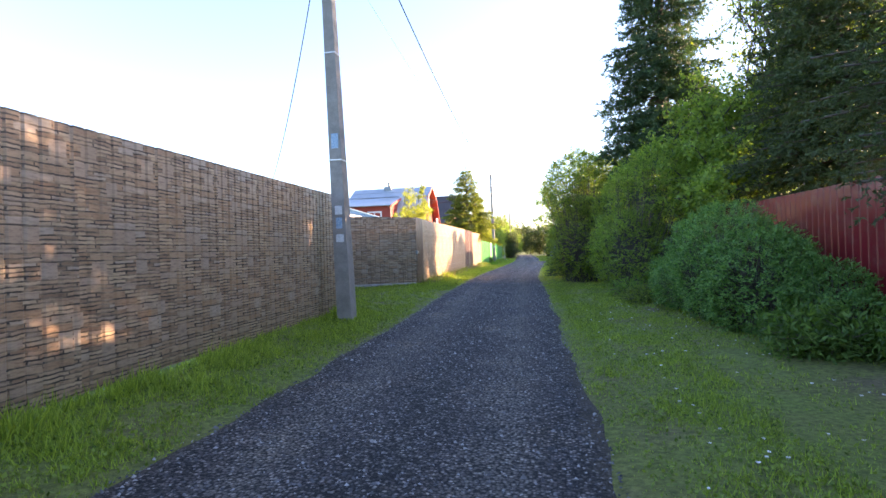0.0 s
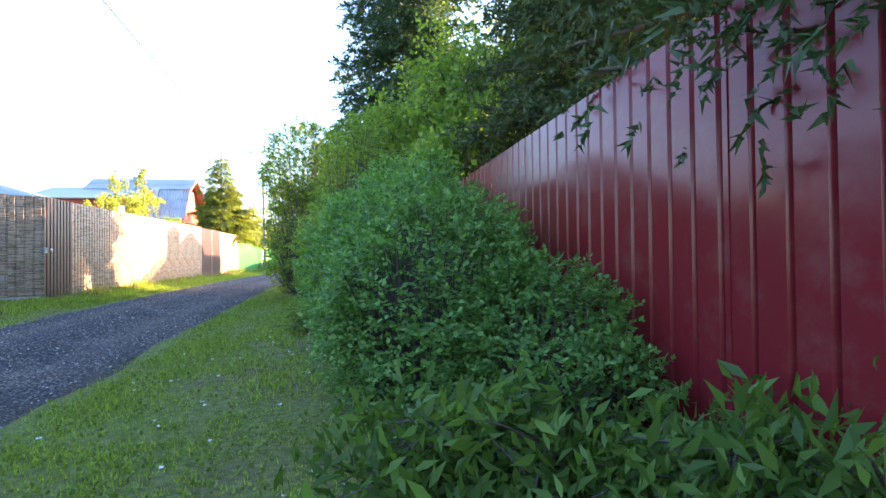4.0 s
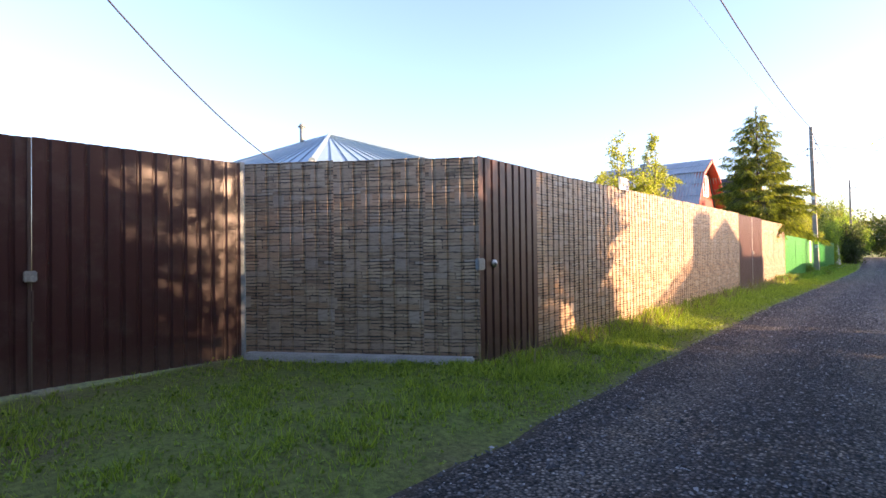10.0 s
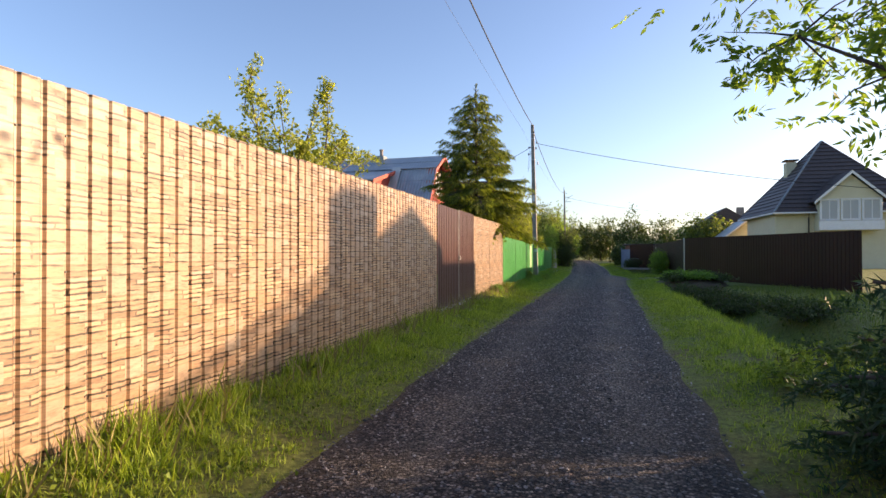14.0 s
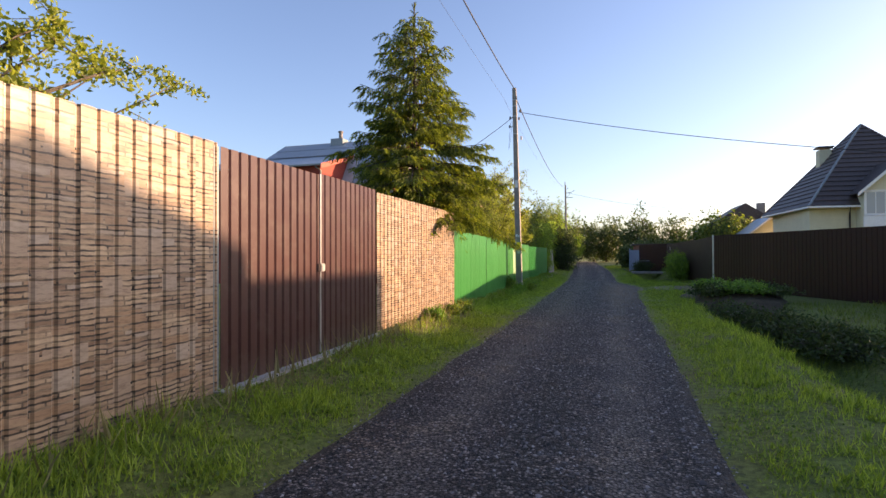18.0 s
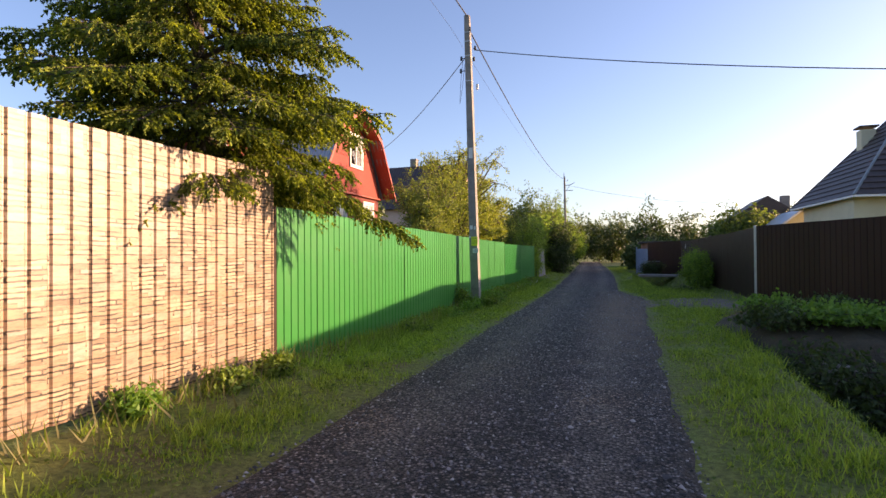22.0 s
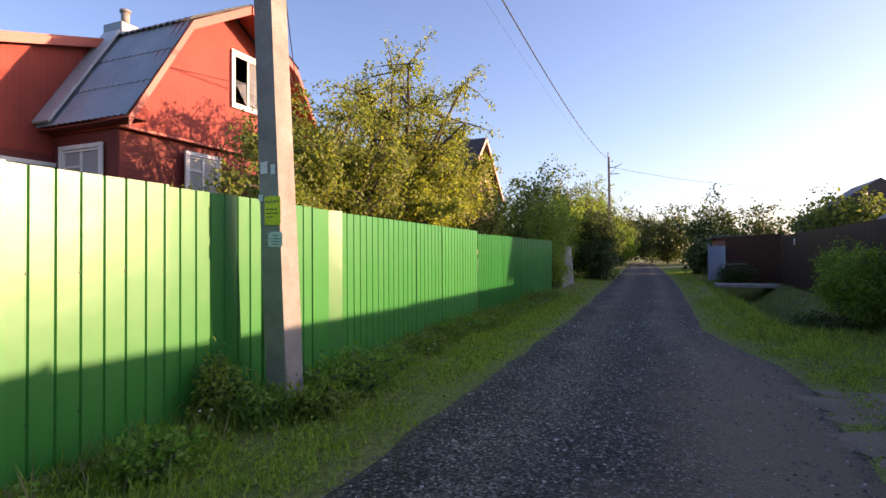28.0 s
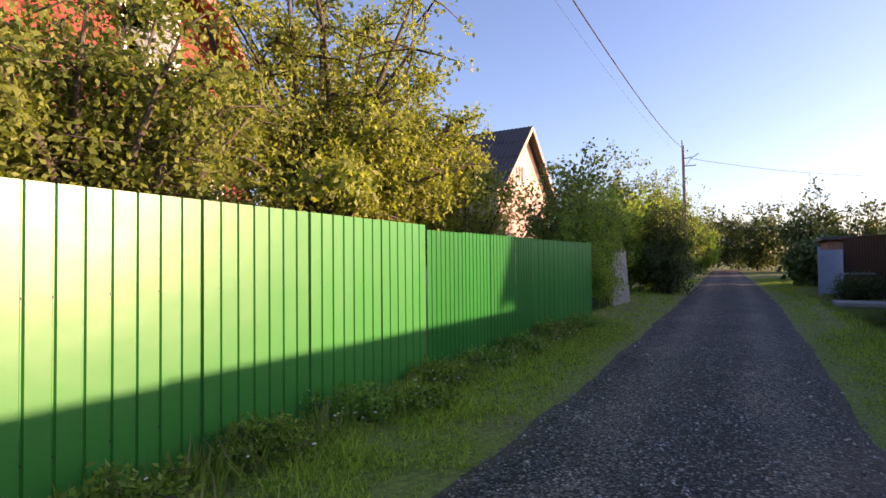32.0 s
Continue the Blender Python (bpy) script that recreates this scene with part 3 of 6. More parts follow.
def needle_mesh(name, P, D, size, width, rng):
    """Single-face needles from the points P along D."""
    n = len(P)
    s = np.cross(D, rng.normal(size=(n, 3)))
    s /= np.linalg.norm(s, axis=1, keepdims=True) + 1e-9
    L = size * rng.uniform(0.7, 1.25, (n, 1))
    v = np.stack([P - s * width * 0.5, P + s * width * 0.5, P + D * L], 1).reshape(-1, 3)
    me = bpy.data.meshes.new(name)
    me.vertices.add(3 * n)
    me.vertices.foreach_set("co", v.ravel())
    me.loops.add(3 * n)
    me.loops.foreach_set("vertex_index", np.arange(3 * n))
    me.polygons.add(n)
    me.polygons.foreach_set("loop_start", np.arange(0, 3 * n, 3))
    me.update(calc_edges=True)
    return me


def branchy(rng, base, tips, r0, bend=0.25, sides=5, steps=5):
    """Curved limbs from base points to tips."""
    out = []
    for b0, t, r in zip(base, tips, r0):
        b0, t = np.asarray(b0, float), np.asarray(t, float)
        mid = (b0 + t) / 2 + rng.normal(size=3) * bend * np.linalg.norm(t - b0) * 0.3 + np.array([0, 0, bend * np.linalg.norm(t - b0) * 0.4])
        pts = []
        for k in range(steps):
            u = k / (steps - 1)
            pts.append(tuple((1 - u) ** 2 * b0 + 2 * u * (1 - u) * mid + u * u * t))
        out.append((pts, [r * (1 - 0.8 * k / (steps - 1)) for k in range(steps)]))
    return out


def broadleaf(name, label, category, base, trunk_h, trunk_r, crowns, n_limbs, n_twigs, n_leaves, leaf, mat, seed, spread=0.16, droop=0.2, stems=1, group="", bark=None, ratio=0.55, feather=False, twig=(0.25, 0.6)):
    """A tree or shrub: trunk or stems, limbs, twigs, and leaves set along the twigs. crowns: ellipsoids (x, y, z, rx, ry, rz) from the base."""
    rng = np.random.default_rng(seed)
    ob = thing(name, label, category, pose(*base), group)
    C = np.array(crowns, float)
    vol = C[:, 3] * C[:, 4] * C[:, 5]
    pick = rng.choice(len(C), n_limbs, p=vol / vol.sum())
    pick[:2 * len(C)] = np.repeat(np.arange(len(C)), 2)[:n_limbs]
    u = rng.normal(size=(n_limbs, 3))
    u /= np.linalg.norm(u, axis=1, keepdims=True)
    tips = C[pick, :3] + u * C[pick, 3:] * rng.uniform(0.45, 0.85, (n_limbs, 1))
    segs = []
    if stems == 1:
        lean = rng.normal(size=2) * 0.05 * trunk_h
        tp = [(lean[0] * k * k / 16 + rng.normal() * trunk_r * 0.3 * (k > 0), lean[1] * k * k / 16, trunk_h * k / 4 - (0.15 if k == 0 else 0)) for k in range(5)]
        segs.append((tp, [trunk_r * (1.15 - 0.13 * k) for k in range(5)]))
        roots = [np.array(tp[rng.integers(2, 5)]) for _ in range(n_limbs)]
    else:
        roots = [np.array([rng.normal() * 0.25, rng.normal() * 0.25, -0.05]) * np.array([C[0, 3], C[0, 4], 1]) for _ in range(n_limbs)]
    limbs = branchy(rng, roots, tips, np.full(n_limbs, trunk_r * 0.45))
    segs += limbs
    cnt = n_limbs * n_twigs
    tb, tt = [], []
    for pts, _ in limbs:
        for _k in range(n_twigs):
            a = np.array(pts[rng.integers(2, 5)])
            tb.append(a)
            dv = rng.normal(size=3)
            dv /= np.linalg.norm(dv)
            j = int(np.argmin(((C[:, :3] - a) ** 2).sum(1)))
            tt.append(a + dv * C[j, 3:] * rng.uniform(*twig))
    twigs = branchy(rng, tb, tt, np.full(cnt, max(0.006, trunk_r * 0.12)), 0.2, 3, 3)
    v, f = join([tube(p, r, 5 if i < n_limbs + 1 else 3) for i, (p, r) in enumerate(segs + twigs)])
    part("trunk" if stems == 1 else "stem", mesh_of("trunk", v, f, smooth=True), bark or M_BARK, ob)
    allp = np.array([p for pts, _ in twigs for p in pts[1:]] + [p for pts, _ in limbs for p in pts[3:]])
    P = allp[rng.integers(0, len(allp), n_leaves)] + rng.normal(size=(n_leaves, 3)) * spread
    P = P[P[:, 2] > 0.03]
    part("crown", feather_mesh("crown", P, leaf, rng) if feather else leaf_mesh("crown", P, leaf, rng, droop, ratio), mat, ob)
    return ob


def leafy_bush(name, label, base, crowns, n_sprigs, per, leaf, mat, seed, length=0.2, droop=0.25, ratio=0.6, rough=0.24, clear=0.03):
    """A dense bush: stems, and leafy sprigs that reach out and up from a lumpy surface, with darker sprays deeper in."""
    rng = np.random.default_rng(seed)
    ob = thing(name, label, "shrub", pose(*base))
    C = np.array(crowns, float)
    area = (C[:, 3] * C[:, 4] + C[:, 4] * C[:, 5] + C[:, 3] * C[:, 5])
    P, N = [], []
    while len(P) < n_sprigs:
        j = rng.choice(len(C), p=area / area.sum())
        u = rng.normal(size=3)
        u /= np.linalg.norm(u)
        q = C[j, :3] + u * C[j, 3:]
        k = noise.noise(Vector(q * 2.1 + seed)) + 0.6 * noise.noise(Vector(q * 5.3 + seed))
        if k < -0.25 and rng.uniform() < 0.5:
            continue
        f = (1 + rough * k) * (1 if rng.uniform() < 0.72 else rng.uniform(0.55, 0.95))
        q = C[j, :3] + u * C[j, 3:] * f
        if q[2] < clear or any((((q - c[:3]) / c[3:]) ** 2).sum() < 0.62 for i, c in enumerate(C) if i != j):
            continue
        P.append(q)
        N.append(u / C[j, 3:])
    P, N = np.array(P), np.array(N)
    N /= np.linalg.norm(N, axis=1, keepdims=True)
    A = N * 0.8 + np.array([0, 0, 0.45]) + rng.normal(size=P.shape) * 0.4
    A /= np.linalg.norm(A, axis=1, keepdims=True)
    L = length * rng.uniform(0.6, 1.4, (len(P), 1))
    sticks = []
    for i in range(0, len(P), 7):
        root = np.array([P[i][0] * 0.35 + rng.normal() * 0.1, P[i][1] * 0.55 + rng.normal() * 0.15, -0.03])
        mid = (root + P[i]) / 2 + np.array([0, 0, 0.12])
        sticks.append(tube([tuple(root), tuple(mid), tuple(P[i])], [0.008, 0.006, 0.003], 3))
    v, f = join(sticks)
    part("stem", mesh_of("stem", v, f), M_BARK, ob)
    Q, D, F = [], [], []
    side = np.cross(A, np.array([0, 0, 1.0]) + rng.normal(size=P.shape) * 0.3)
    side /= np.linalg.norm(side, axis=1, keepdims=True) + 1e-9
    for k in range(per):
        u = 0.1 + 0.9 * k / max(1, per - 1)
        Q.append(P + A * L * (u - 0.4) - np.array([0, 0, droop]) * L * u * u)
        D.append((side * (1 if k % 2 else -1) * (0.9 if k < per - 1 else 0.1) + A * 0.6) * 1.6)
        F.append(np.array([0, 0, 1.0]) + N * 0.65)
    part("crown", leaf_mesh("crown", np.concatenate(Q), leaf, rng, 0.15, ratio, 0.06, np.concatenate(D), face=np.concatenate(F)), mat, ob)
    return ob


def spruce(name, label, base, height, radius, low, seed, mat, whorls=26, per=9, sub=9, needles=10, nl=0.028, nr=0.2, group="", power=0.9, step=0.085, hang=0.3, lift=0.04):
    """A spruce: straight trunk, whorls of drooping boughs, side shoots set with needles."""
    rng = np.random.default_rng(seed)
    ob = thing(name, label, "spruce tree", pose(*base), group)
    segs = [([(0, 0, -0.1), (0, 0, height * 0.5), (0, 0, height)], [0.02 * height, 0.011 * height, 0.01])]
    S, D = [], []
    for w in range(whorls):
        f = (w + rng.uniform(-0.3, 0.3)) / whorls
        z = low + (height - low) * max(0.0, f) ** 0.95
        R = radius * (1 - max(0.0, f)) ** power * rng.uniform(0.85, 1.1) + 0.12
        cnt = max(4, int(per * (0.55 + 0.45 * (1 - f))))
        a0 = rng.uniform(0, 6.28)
        for k in range(cnt):
            a = a0 + 6.283 * k / cnt + rng.normal() * 0.2
            r = R * rng.uniform(0.72, 1.12)
            h = np.array([math.cos(a), math.sin(a), 0])
            side = np.array([-h[1], h[0], 0])
            up = 0.55 * f * f + lift
            pts = [np.array([0, 0, z]) + h * r * u + np.array([0, 0, r * (up * u - 0.34 * u * u + 0.16 * u ** 4)]) for u in np.linspace(0, 1, 5)]
            segs.append(([tuple(p) for p in pts], [0.012 + 0.010 * r * (1 - u) for u in np.linspace(0, 1, 5)]))
            ns = max(4, int(sub * r / radius * 1.6))
            for j in range(ns):
                u = 0.22 + 0.78 * (j + rng.uniform(0, 1)) / ns
                i = min(3, int(u * 4))
                p = pts[i] + (pts[i + 1] - pts[i]) * (u * 4 - i)
                ln = (0.18 + 0.36 * r * (1 - 0.75 * u)) * rng.uniform(0.7, 1.25)
                for sgn in (-1, 1):
                    d = side * sgn * rng.uniform(0.5, 1.0) + h * rng.uniform(0.4, 0.9) + np.array([0, 0, rng.uniform(-0.2 - hang, 0.12)])
                    d /= np.linalg.norm(d)
                    m_ = max(2, int(ln / step))
                    for q in range(m_):
                        pp = p + d * ln * q / m_ - np.array([0, 0, hang * 0.35 * (q / m_) ** 2]) + rng.normal(size=3) * 0.012
                        S.append(pp)
                        D.append(d + rng.normal(size=3) * 0.35)
            S.append(pts[4] - h * 0.08)
            D.append(h)
    v, f = join([tube(p, r, 5) for p, r in segs])
    part("trunk", mesh_of("trunk", v, f, smooth=True), M_BARK, ob)
    S, D = np.array(S), np.array(D)
    D /= np.linalg.norm(D, axis=1, keepdims=True)
    n = len(S)
    P = np.repeat(S, needles, 0) + np.repeat(D, needles, 0) * rng.uniform(0, step * 1.2, (n * needles, 1))
    DD = np.repeat(D, needles, 0) * 0.75 + rng.normal(size=(n * needles, 3)) * 0.5
    DD /= np.linalg.norm(DD, axis=1, keepdims=True)
    part("crown", needle_mesh("crown", P, DD, nl, nl * nr, rng), mat, ob)
    return ob


def shoot_mesh(name, P, D, length, spread, rng, segs=5, per=4):
    """Bottle-brush shoots: needles set round a short bent axis, each shoot one island."""
    n = len(P)
    L = length * rng.uniform(0.7, 1.3, (n, 1))
    sag = np.array([0, 0, -1.0])
    axis = [P + D * L * (k / segs) + sag * L * 0.22 * (k / segs) ** 2 for k in range(segs + 1)]
    side = np.cross(D, rng.normal(size=(n, 3)))
    side /= np.linalg.norm(side, axis=1, keepdims=True) + 1e-9
    up = np.cross(D, side)
    V, F = list(axis), []
    for k in range(segs):
        for j in range(per):
            a = 6.283 * j / per + k * 0.7 + rng.normal(size=(n, 1)) * 0.3
            r = spread * (1.0 if k < segs - 1 else 0.6) * rng.uniform(0.75, 1.2, (n, 1))
            F.append((k, k + 1, len(V)))
            V.append(axis[k] + (axis[k + 1] - axis[k]) * 1.05 + (side * np.cos(a) + up * np.sin(a)) * r)
    nv = len(V)
    co = np.stack(V, 1).reshape(-1, 3)
    fa = (np.array(F)[None] + (np.arange(n) * nv)[:, None, None]).reshape(-1)
    me = bpy.data.meshes.new(name)
    me.vertices.add(n * nv)
    me.vertices.foreach_set("co", co.ravel())
    me.loops.add(len(fa))
    me.loops.foreach_set("vertex_index", fa)
    me.polygons.add(len(fa) // 3)
    me.polygons.foreach_set("loop_start", np.arange(0, len(fa), 3))
    me.update(calc_edges=True)
    return me


def young_spruce(name, label, base, height, radius, low, seed, mat, whorls=23, per=9):
    """A layered spruce: long boughs that sag and lift at the tip, side branchlets, and hanging finger shoots."""
    rng = np.random.default_rng(seed)
    ob = thing(name, label, "spruce tree", pose(*base))
    segs = [([(0, 0, -0.1), (0, 0, height * 0.5), (0, 0, height)], [0.017 * height, 0.010 * height, 0.012])]
    S, D = [], []
    for k in range(22):
        S.append(np.array([0, 0, height - 0.1 - 0.03 * k]))
        D.append(np.array([rng.normal() * (0.2 + 0.04 * k), rng.normal() * (0.2 + 0.04 * k), 1.0]))
    for w in range(whorls):
        f = max(0.0, (w + rng.uniform(-0.35, 0.35)) / whorls)
        z = low + (height - 0.4 - low) * f ** 0.9
        R = radius * (1 - f) ** 0.95 * rng.uniform(0.82, 1.15) + 0.14
        cnt = max(4, int(per * (0.35 + 0.75 * (1 - f))))
        a0 = rng.uniform(0, 6.28)
        for k in range(cnt):
            a = a0 + 6.283 * k / cnt + rng.normal() * 0.22
            r = R * rng.uniform(0.62, 1.12)
            h = np.array([math.cos(a), math.sin(a), 0.0])
            side = np.array([-h[1], h[0], 0.0])
            lift = 0.14 + 0.95 * f
            drop = rng.uniform(0.44, 0.72) * (1 - 0.45 * f)
            us = np.linspace(0, 1, 6)
            pts = [np.array([0, 0, z]) + h * r * u + np.array([0, 0, r * (lift * u - drop * u * u + 0.14 * u ** 4)]) for u in us]
            segs.append(([tuple(p) for p in pts], [0.006 + 0.011 * r * (1 - u) for u in us]))
            nb = max(3, int(r / 0.15))
            for j in range(nb):
                u = 0.25 + 0.75 * (j + rng.uniform(0.2, 0.8)) / nb
                i = min(4, int(u * 5))
                p = pts[i] + (pts[i + 1] - pts[i]) * (u * 5 - i)
                for sgn in (-1, 1):
                    ln = (0.16 + 0.34 * r * (1.05 - u)) * rng.uniform(0.7, 1.25)
                    d = side * sgn * rng.uniform(0.5, 0.9) + h * rng.uniform(0.55, 0.9) + np.array([0, 0, rng.uniform(-0.3, 0.12)])
                    d /= np.linalg.norm(d)
                    q1, q2 = p + d * ln * 0.5 + np.array([0, 0, -0.03]), p + d * ln + np.array([0, 0, -0.22 * ln])
                    segs.append(([tuple(p), tuple(q1), tuple(q2)], [0.006, 0.005, 0.003]))
                    m_ = max(2, int(ln / 0.062))
                    lat = np.cross(d, (0, 0, 1.0))
                    for q in range(m_):
                        g = (q + 0.6) / m_
                        pp = p + d * ln * g + np.array([0, 0, -0.22 * ln * g * g])
                        S.append(pp)
                        D.append(d * rng.uniform(0.5, 0.9) + lat * rng.uniform(0.3, 0.8) * (1 if q % 2 else -1) + np.array([0, 0, rng.uniform(-1.15, -0.25)]))
                    S.append(q2 - d * 0.02)
                    D.append(d + np.array([0, 0, -0.25]))
    v, f_ = join([tube(p, r, 4) for p, r in segs])
    part("trunk", mesh_of("trunk", v, f_, smooth=True), M_BARK, ob)
    S, D = np.array(S), np.array(D)
    D /= np.linalg.norm(D, axis=1, keepdims=True)
    part("crown", shoot_mesh("crown", S, D, 0.16, 0.03, rng, 4, 4), mat, ob)
    return ob


# ---- trees and shrubs ----
L_DARK = leafy("spruce_needles_dark", (0.026, 0.060, 0.028), (0.065, 0.13, 0.055), 0.25)
L_SPR = leafy("spruce_needles", (0.055, 0.095, 0.018), (0.29, 0.35, 0.05), 0.4)
L_APPLE = leafy("apple_leaves", (0.13, 0.175, 0.034), (0.34, 0.38, 0.08), 0.48)
L_OLIVE = leafy("plum_leaves", (0.10, 0.15, 0.034), (0.26, 0.30, 0.072), 0.48)
L_BUSH = leafy("rose_leaves", (0.045, 0.145, 0.038), (0.185, 0.37, 0.10), 0.45)
L_PEREN = leafy("perennial_leaves", (0.045, 0.11, 0.022), (0.13, 0.25, 0.05), 0.4)
L_WEED = leafy("weed_leaves", (0.08, 0.19, 0.03), (0.18, 0.34, 0.065), 0.4)
L_LIME = leafy("lime_leaves", (0.10, 0.18, 0.025), (0.24, 0.32, 0.055), 0.5)
L_MID = leafy("hedge_leaves", (0.09, 0.18, 0.034), (0.26, 0.38, 0.08), 0.58)
L_THUJA = leafy("thuja_sprays", (0.030, 0.060, 0.022), (0.07, 0.11, 0.04), 0.25)
L_SIDE = leafy("lane_side_leaves", (0.075, 0.125, 0.03), (0.21, 0.25, 0.06), 0.4)
L_ELDER = leafy("elder_leaves", (0.075, 0.145, 0.03), (0.25, 0.345, 0.072), 0.6)
L_FAR = leafy("far_leaves", (0.04, 0.075, 0.022), (0.115, 0.155, 0.042), 0.22)
L_DITCH = leafy("ditch_weeds", (0.035, 0.06, 0.02), (0.08, 0.12, 0.035), 0.3)

spruce("spruce_tree", "tall dark green spruce behind the red fence", (4.2, 18.8, 0), 15.0, 2.35, 0.8, 11, L_DARK, 40, 10, 11, 8, 0.16, 0.22, "", 0.75, 0.12, 0.7)
young_spruce("spruce_tree", "sunlit young spruce overhanging the fence", (-5.6, 39.25, 0.1), 7.5, 2.1, 2.3, 12, L_SPR)
leafy_bush("shrub", "dense green rose bush in front of the red fence", (3.4, 9.2, -0.12), [(-0.05, 0.1, 0.95, 0.8, 1.5, 0.95), (0.0, -1.1, 0.70, 0.68, 1.0, 0.74), (-0.15, 1.5, 0.62, 0.8, 1.1, 0.62)], 6400, 12, 0.041, L_BUSH, 21, 0.2)
leafy_bush("shrub", "smaller rose bush beside the red fence", (3.9, 7.3, -0.13), [(0, 0, 0.5, 0.45, 0.7, 0.55), (0.1, -0.5, 0.35, 0.4, 0.5, 0.38)], 1600, 15, 0.035, L_BUSH, 121, 0.18)
for x, y, rx, ry, h, k in ((3.45, 6.3, 0.75, 0.55, 0.3, 5200), (4.1, 5.7, 0.5, 0.6, 0.34, 4200)):
    broadleaf("perennials", "bright green leafy perennials by the red fence", "plants", (x, y, -0.14), 0.5, 0.008, [(0, 0, h, rx, ry, h)], 90, 3, k, 0.095, L_PEREN, 22, 0.05, -0.5, 9, ratio=0.3)
broadleaf("maple_tree", "leafy green maple above the red fence", "tree", (5.2, 15.2, -0.1), 2.6, 0.13, [(-0.9, -0.5, 3.0, 1.7, 2.0, 1.4), (0.3, 1.0, 4.6, 1.9, 2.2, 1.6), (-1.0, -2.2, 2.5, 0.9, 1.1, 0.5)], 90, 13, 50000, 0.10, L_MID, 23, 0.10, ratio=0.8)
spruce("thuja_tree", "tall dark thuja overhanging the red fence", (6.5, 12.4, -0.1), 9.5, 1.9, 1.9, 34, L_THUJA, 32, 10, 8, 7, 0.1, 0.36, "", 0.4, 0.12, 0.6)
broadleaf("birch_tree", "tall bright green birch behind the spruce", "tree", (7.6, 16.0, 0), 6.0, 0.16, [(0, 0, 7.0, 2.6, 3.0, 5.0)], 80, 12, 24000, 0.11, L_LIME, 24, 0.16)
spruce("thuja_tree", "dark thuja hanging over the red fence", (5.95, 6.9, -0.1), 7.5, 2.0, 2.3, 31, L_THUJA, 26, 9, 9, 14, 0.046, 0.42, "", 0.45, 0.12, 0.35)
spruce("thuja_tree", "thuja boughs hanging down over the red fence", (5.35, 5.2, -0.1), 5.0, 1.65, 2.15, 33, L_THUJA, 14, 9, 9, 12, 0.05, 0.42, "", 0.4, 0.12, 1.3)
broadleaf("tree", "leafy trees filling out the garden canopy behind the red fence", "tree", (8.3, 11.4, -0.1), 3.0, 0.14, [(0, 0, 4.5, 2.0, 3.2, 2.3)], 60, 10, 26000, 0.11, L_MID, 131, 0.14)
# two unseen trees, added to keep skylight off the verge by the red fence
for x, y, h, sd in ((7.6, -2.5, 5.0, 132), (7.9, 4.6, 5.8, 134)):
    broadleaf("tree", "leafy trees filling out the garden canopy behind the red fence", "tree", (x, y, -0.1), 3.0, 0.14, [(0, 0, h, 2.3, 3.4, 3.4)], 50, 10, 15000, 0.15, L_MID, sd, 0.16)
spruce("thuja_tree", "dark thuja behind the red fence", (6.2, 2.2, -0.1), 7.0, 2.0, 1.6, 32, L_THUJA, 22, 8, 8, 10, 0.10, 0.34, "", 0.45, 0.13, 0.7)
leafy_bush("shrub", "tall mixed bushes crowding the lane side", (2.5, 15.6, 0), [(0, 0, 1.1, 0.85, 1.8, 1.1), (0.6, 1.6, 2.0, 1.2, 1.9, 1.6), (0.9, -0.3, 2.8, 1.1, 1.5, 1.1)], 4600, 11, 0.062, L_MID, 25, 0.26, 0.3)
leafy_bush("shrub", "light green elder bush leaning over the lane edge", (1.55, 19.6, 0), [(0, 0, 1.5, 1.15, 1.8, 1.45), (-0.1, 0.1, 3.3, 1.15, 1.7, 1.3), (0.9, 1.3, 2.8, 1.2, 1.1, 1.6)], 5200, 13, 0.062, L_ELDER, 33, 0.34, 0.35)
broadleaf("rowan_tree", "rowan tree with feathery leaves hanging over the lane", "tree", (2.3, 23.6, 0), 2.4, 0.08, [(-1.1, -0.1, 3.0, 1.6, 1.6, 1.1), (0.2, -0.6, 4.0, 1.8, 1.9, 1.4), (-0.4, 0.2, 1.9, 1.0, 1.0, 0.8), (0.6, -1.5, 2.5, 1.2, 1.2, 1.5)], 60, 12, 5200, 0.19, L_MID, 26, 0.09, 0.5, feather=True)
# added bush, mostly hidden by elder and rowan, blocks sun from the brown door
broadleaf("shrub", "dense dark bush added behind the lane-side elder to shade the door", "shrub", (3.3, 22.3, 0), 1.8, 0.04, [(0, 0, 1.5, 1.0, 1.3, 1.4), (0.2, 0, 2.9, 0.8, 1.1, 0.9)], 50, 10, 21000, 0.085, L_ELDER, 133, 0.1, stems=9)
spruce("juniper", "low dark juniper beside the lane", (1.35, 23.6, 0.0), 1.75, 1.2, 0.05, 27, L_DARK, 16, 10, 8, 6, 0.075, 0.25, "", 0.55, 0.07, 0.3)
broadleaf("apple_tree", "young apple tree behind the stone-print fence", "tree", (-7.1, 29.6, 0.1), 1.9, 0.07, [(0, -1.2, 3.9, 0.55, 0.75, 1.2), (0.1, 0.75, 4.3, 0.4, 0.5, 0.95), (0.1, 2.5, 3.8, 0.5, 1.7, 0.55), (-0.2, -2.9, 3.1, 0.6, 1.2, 0.4), (0, 0, 3.2, 0.8, 1.6, 0.7)], 30, 10, 11500, 0.085, L_APPLE, 28, 0.055)
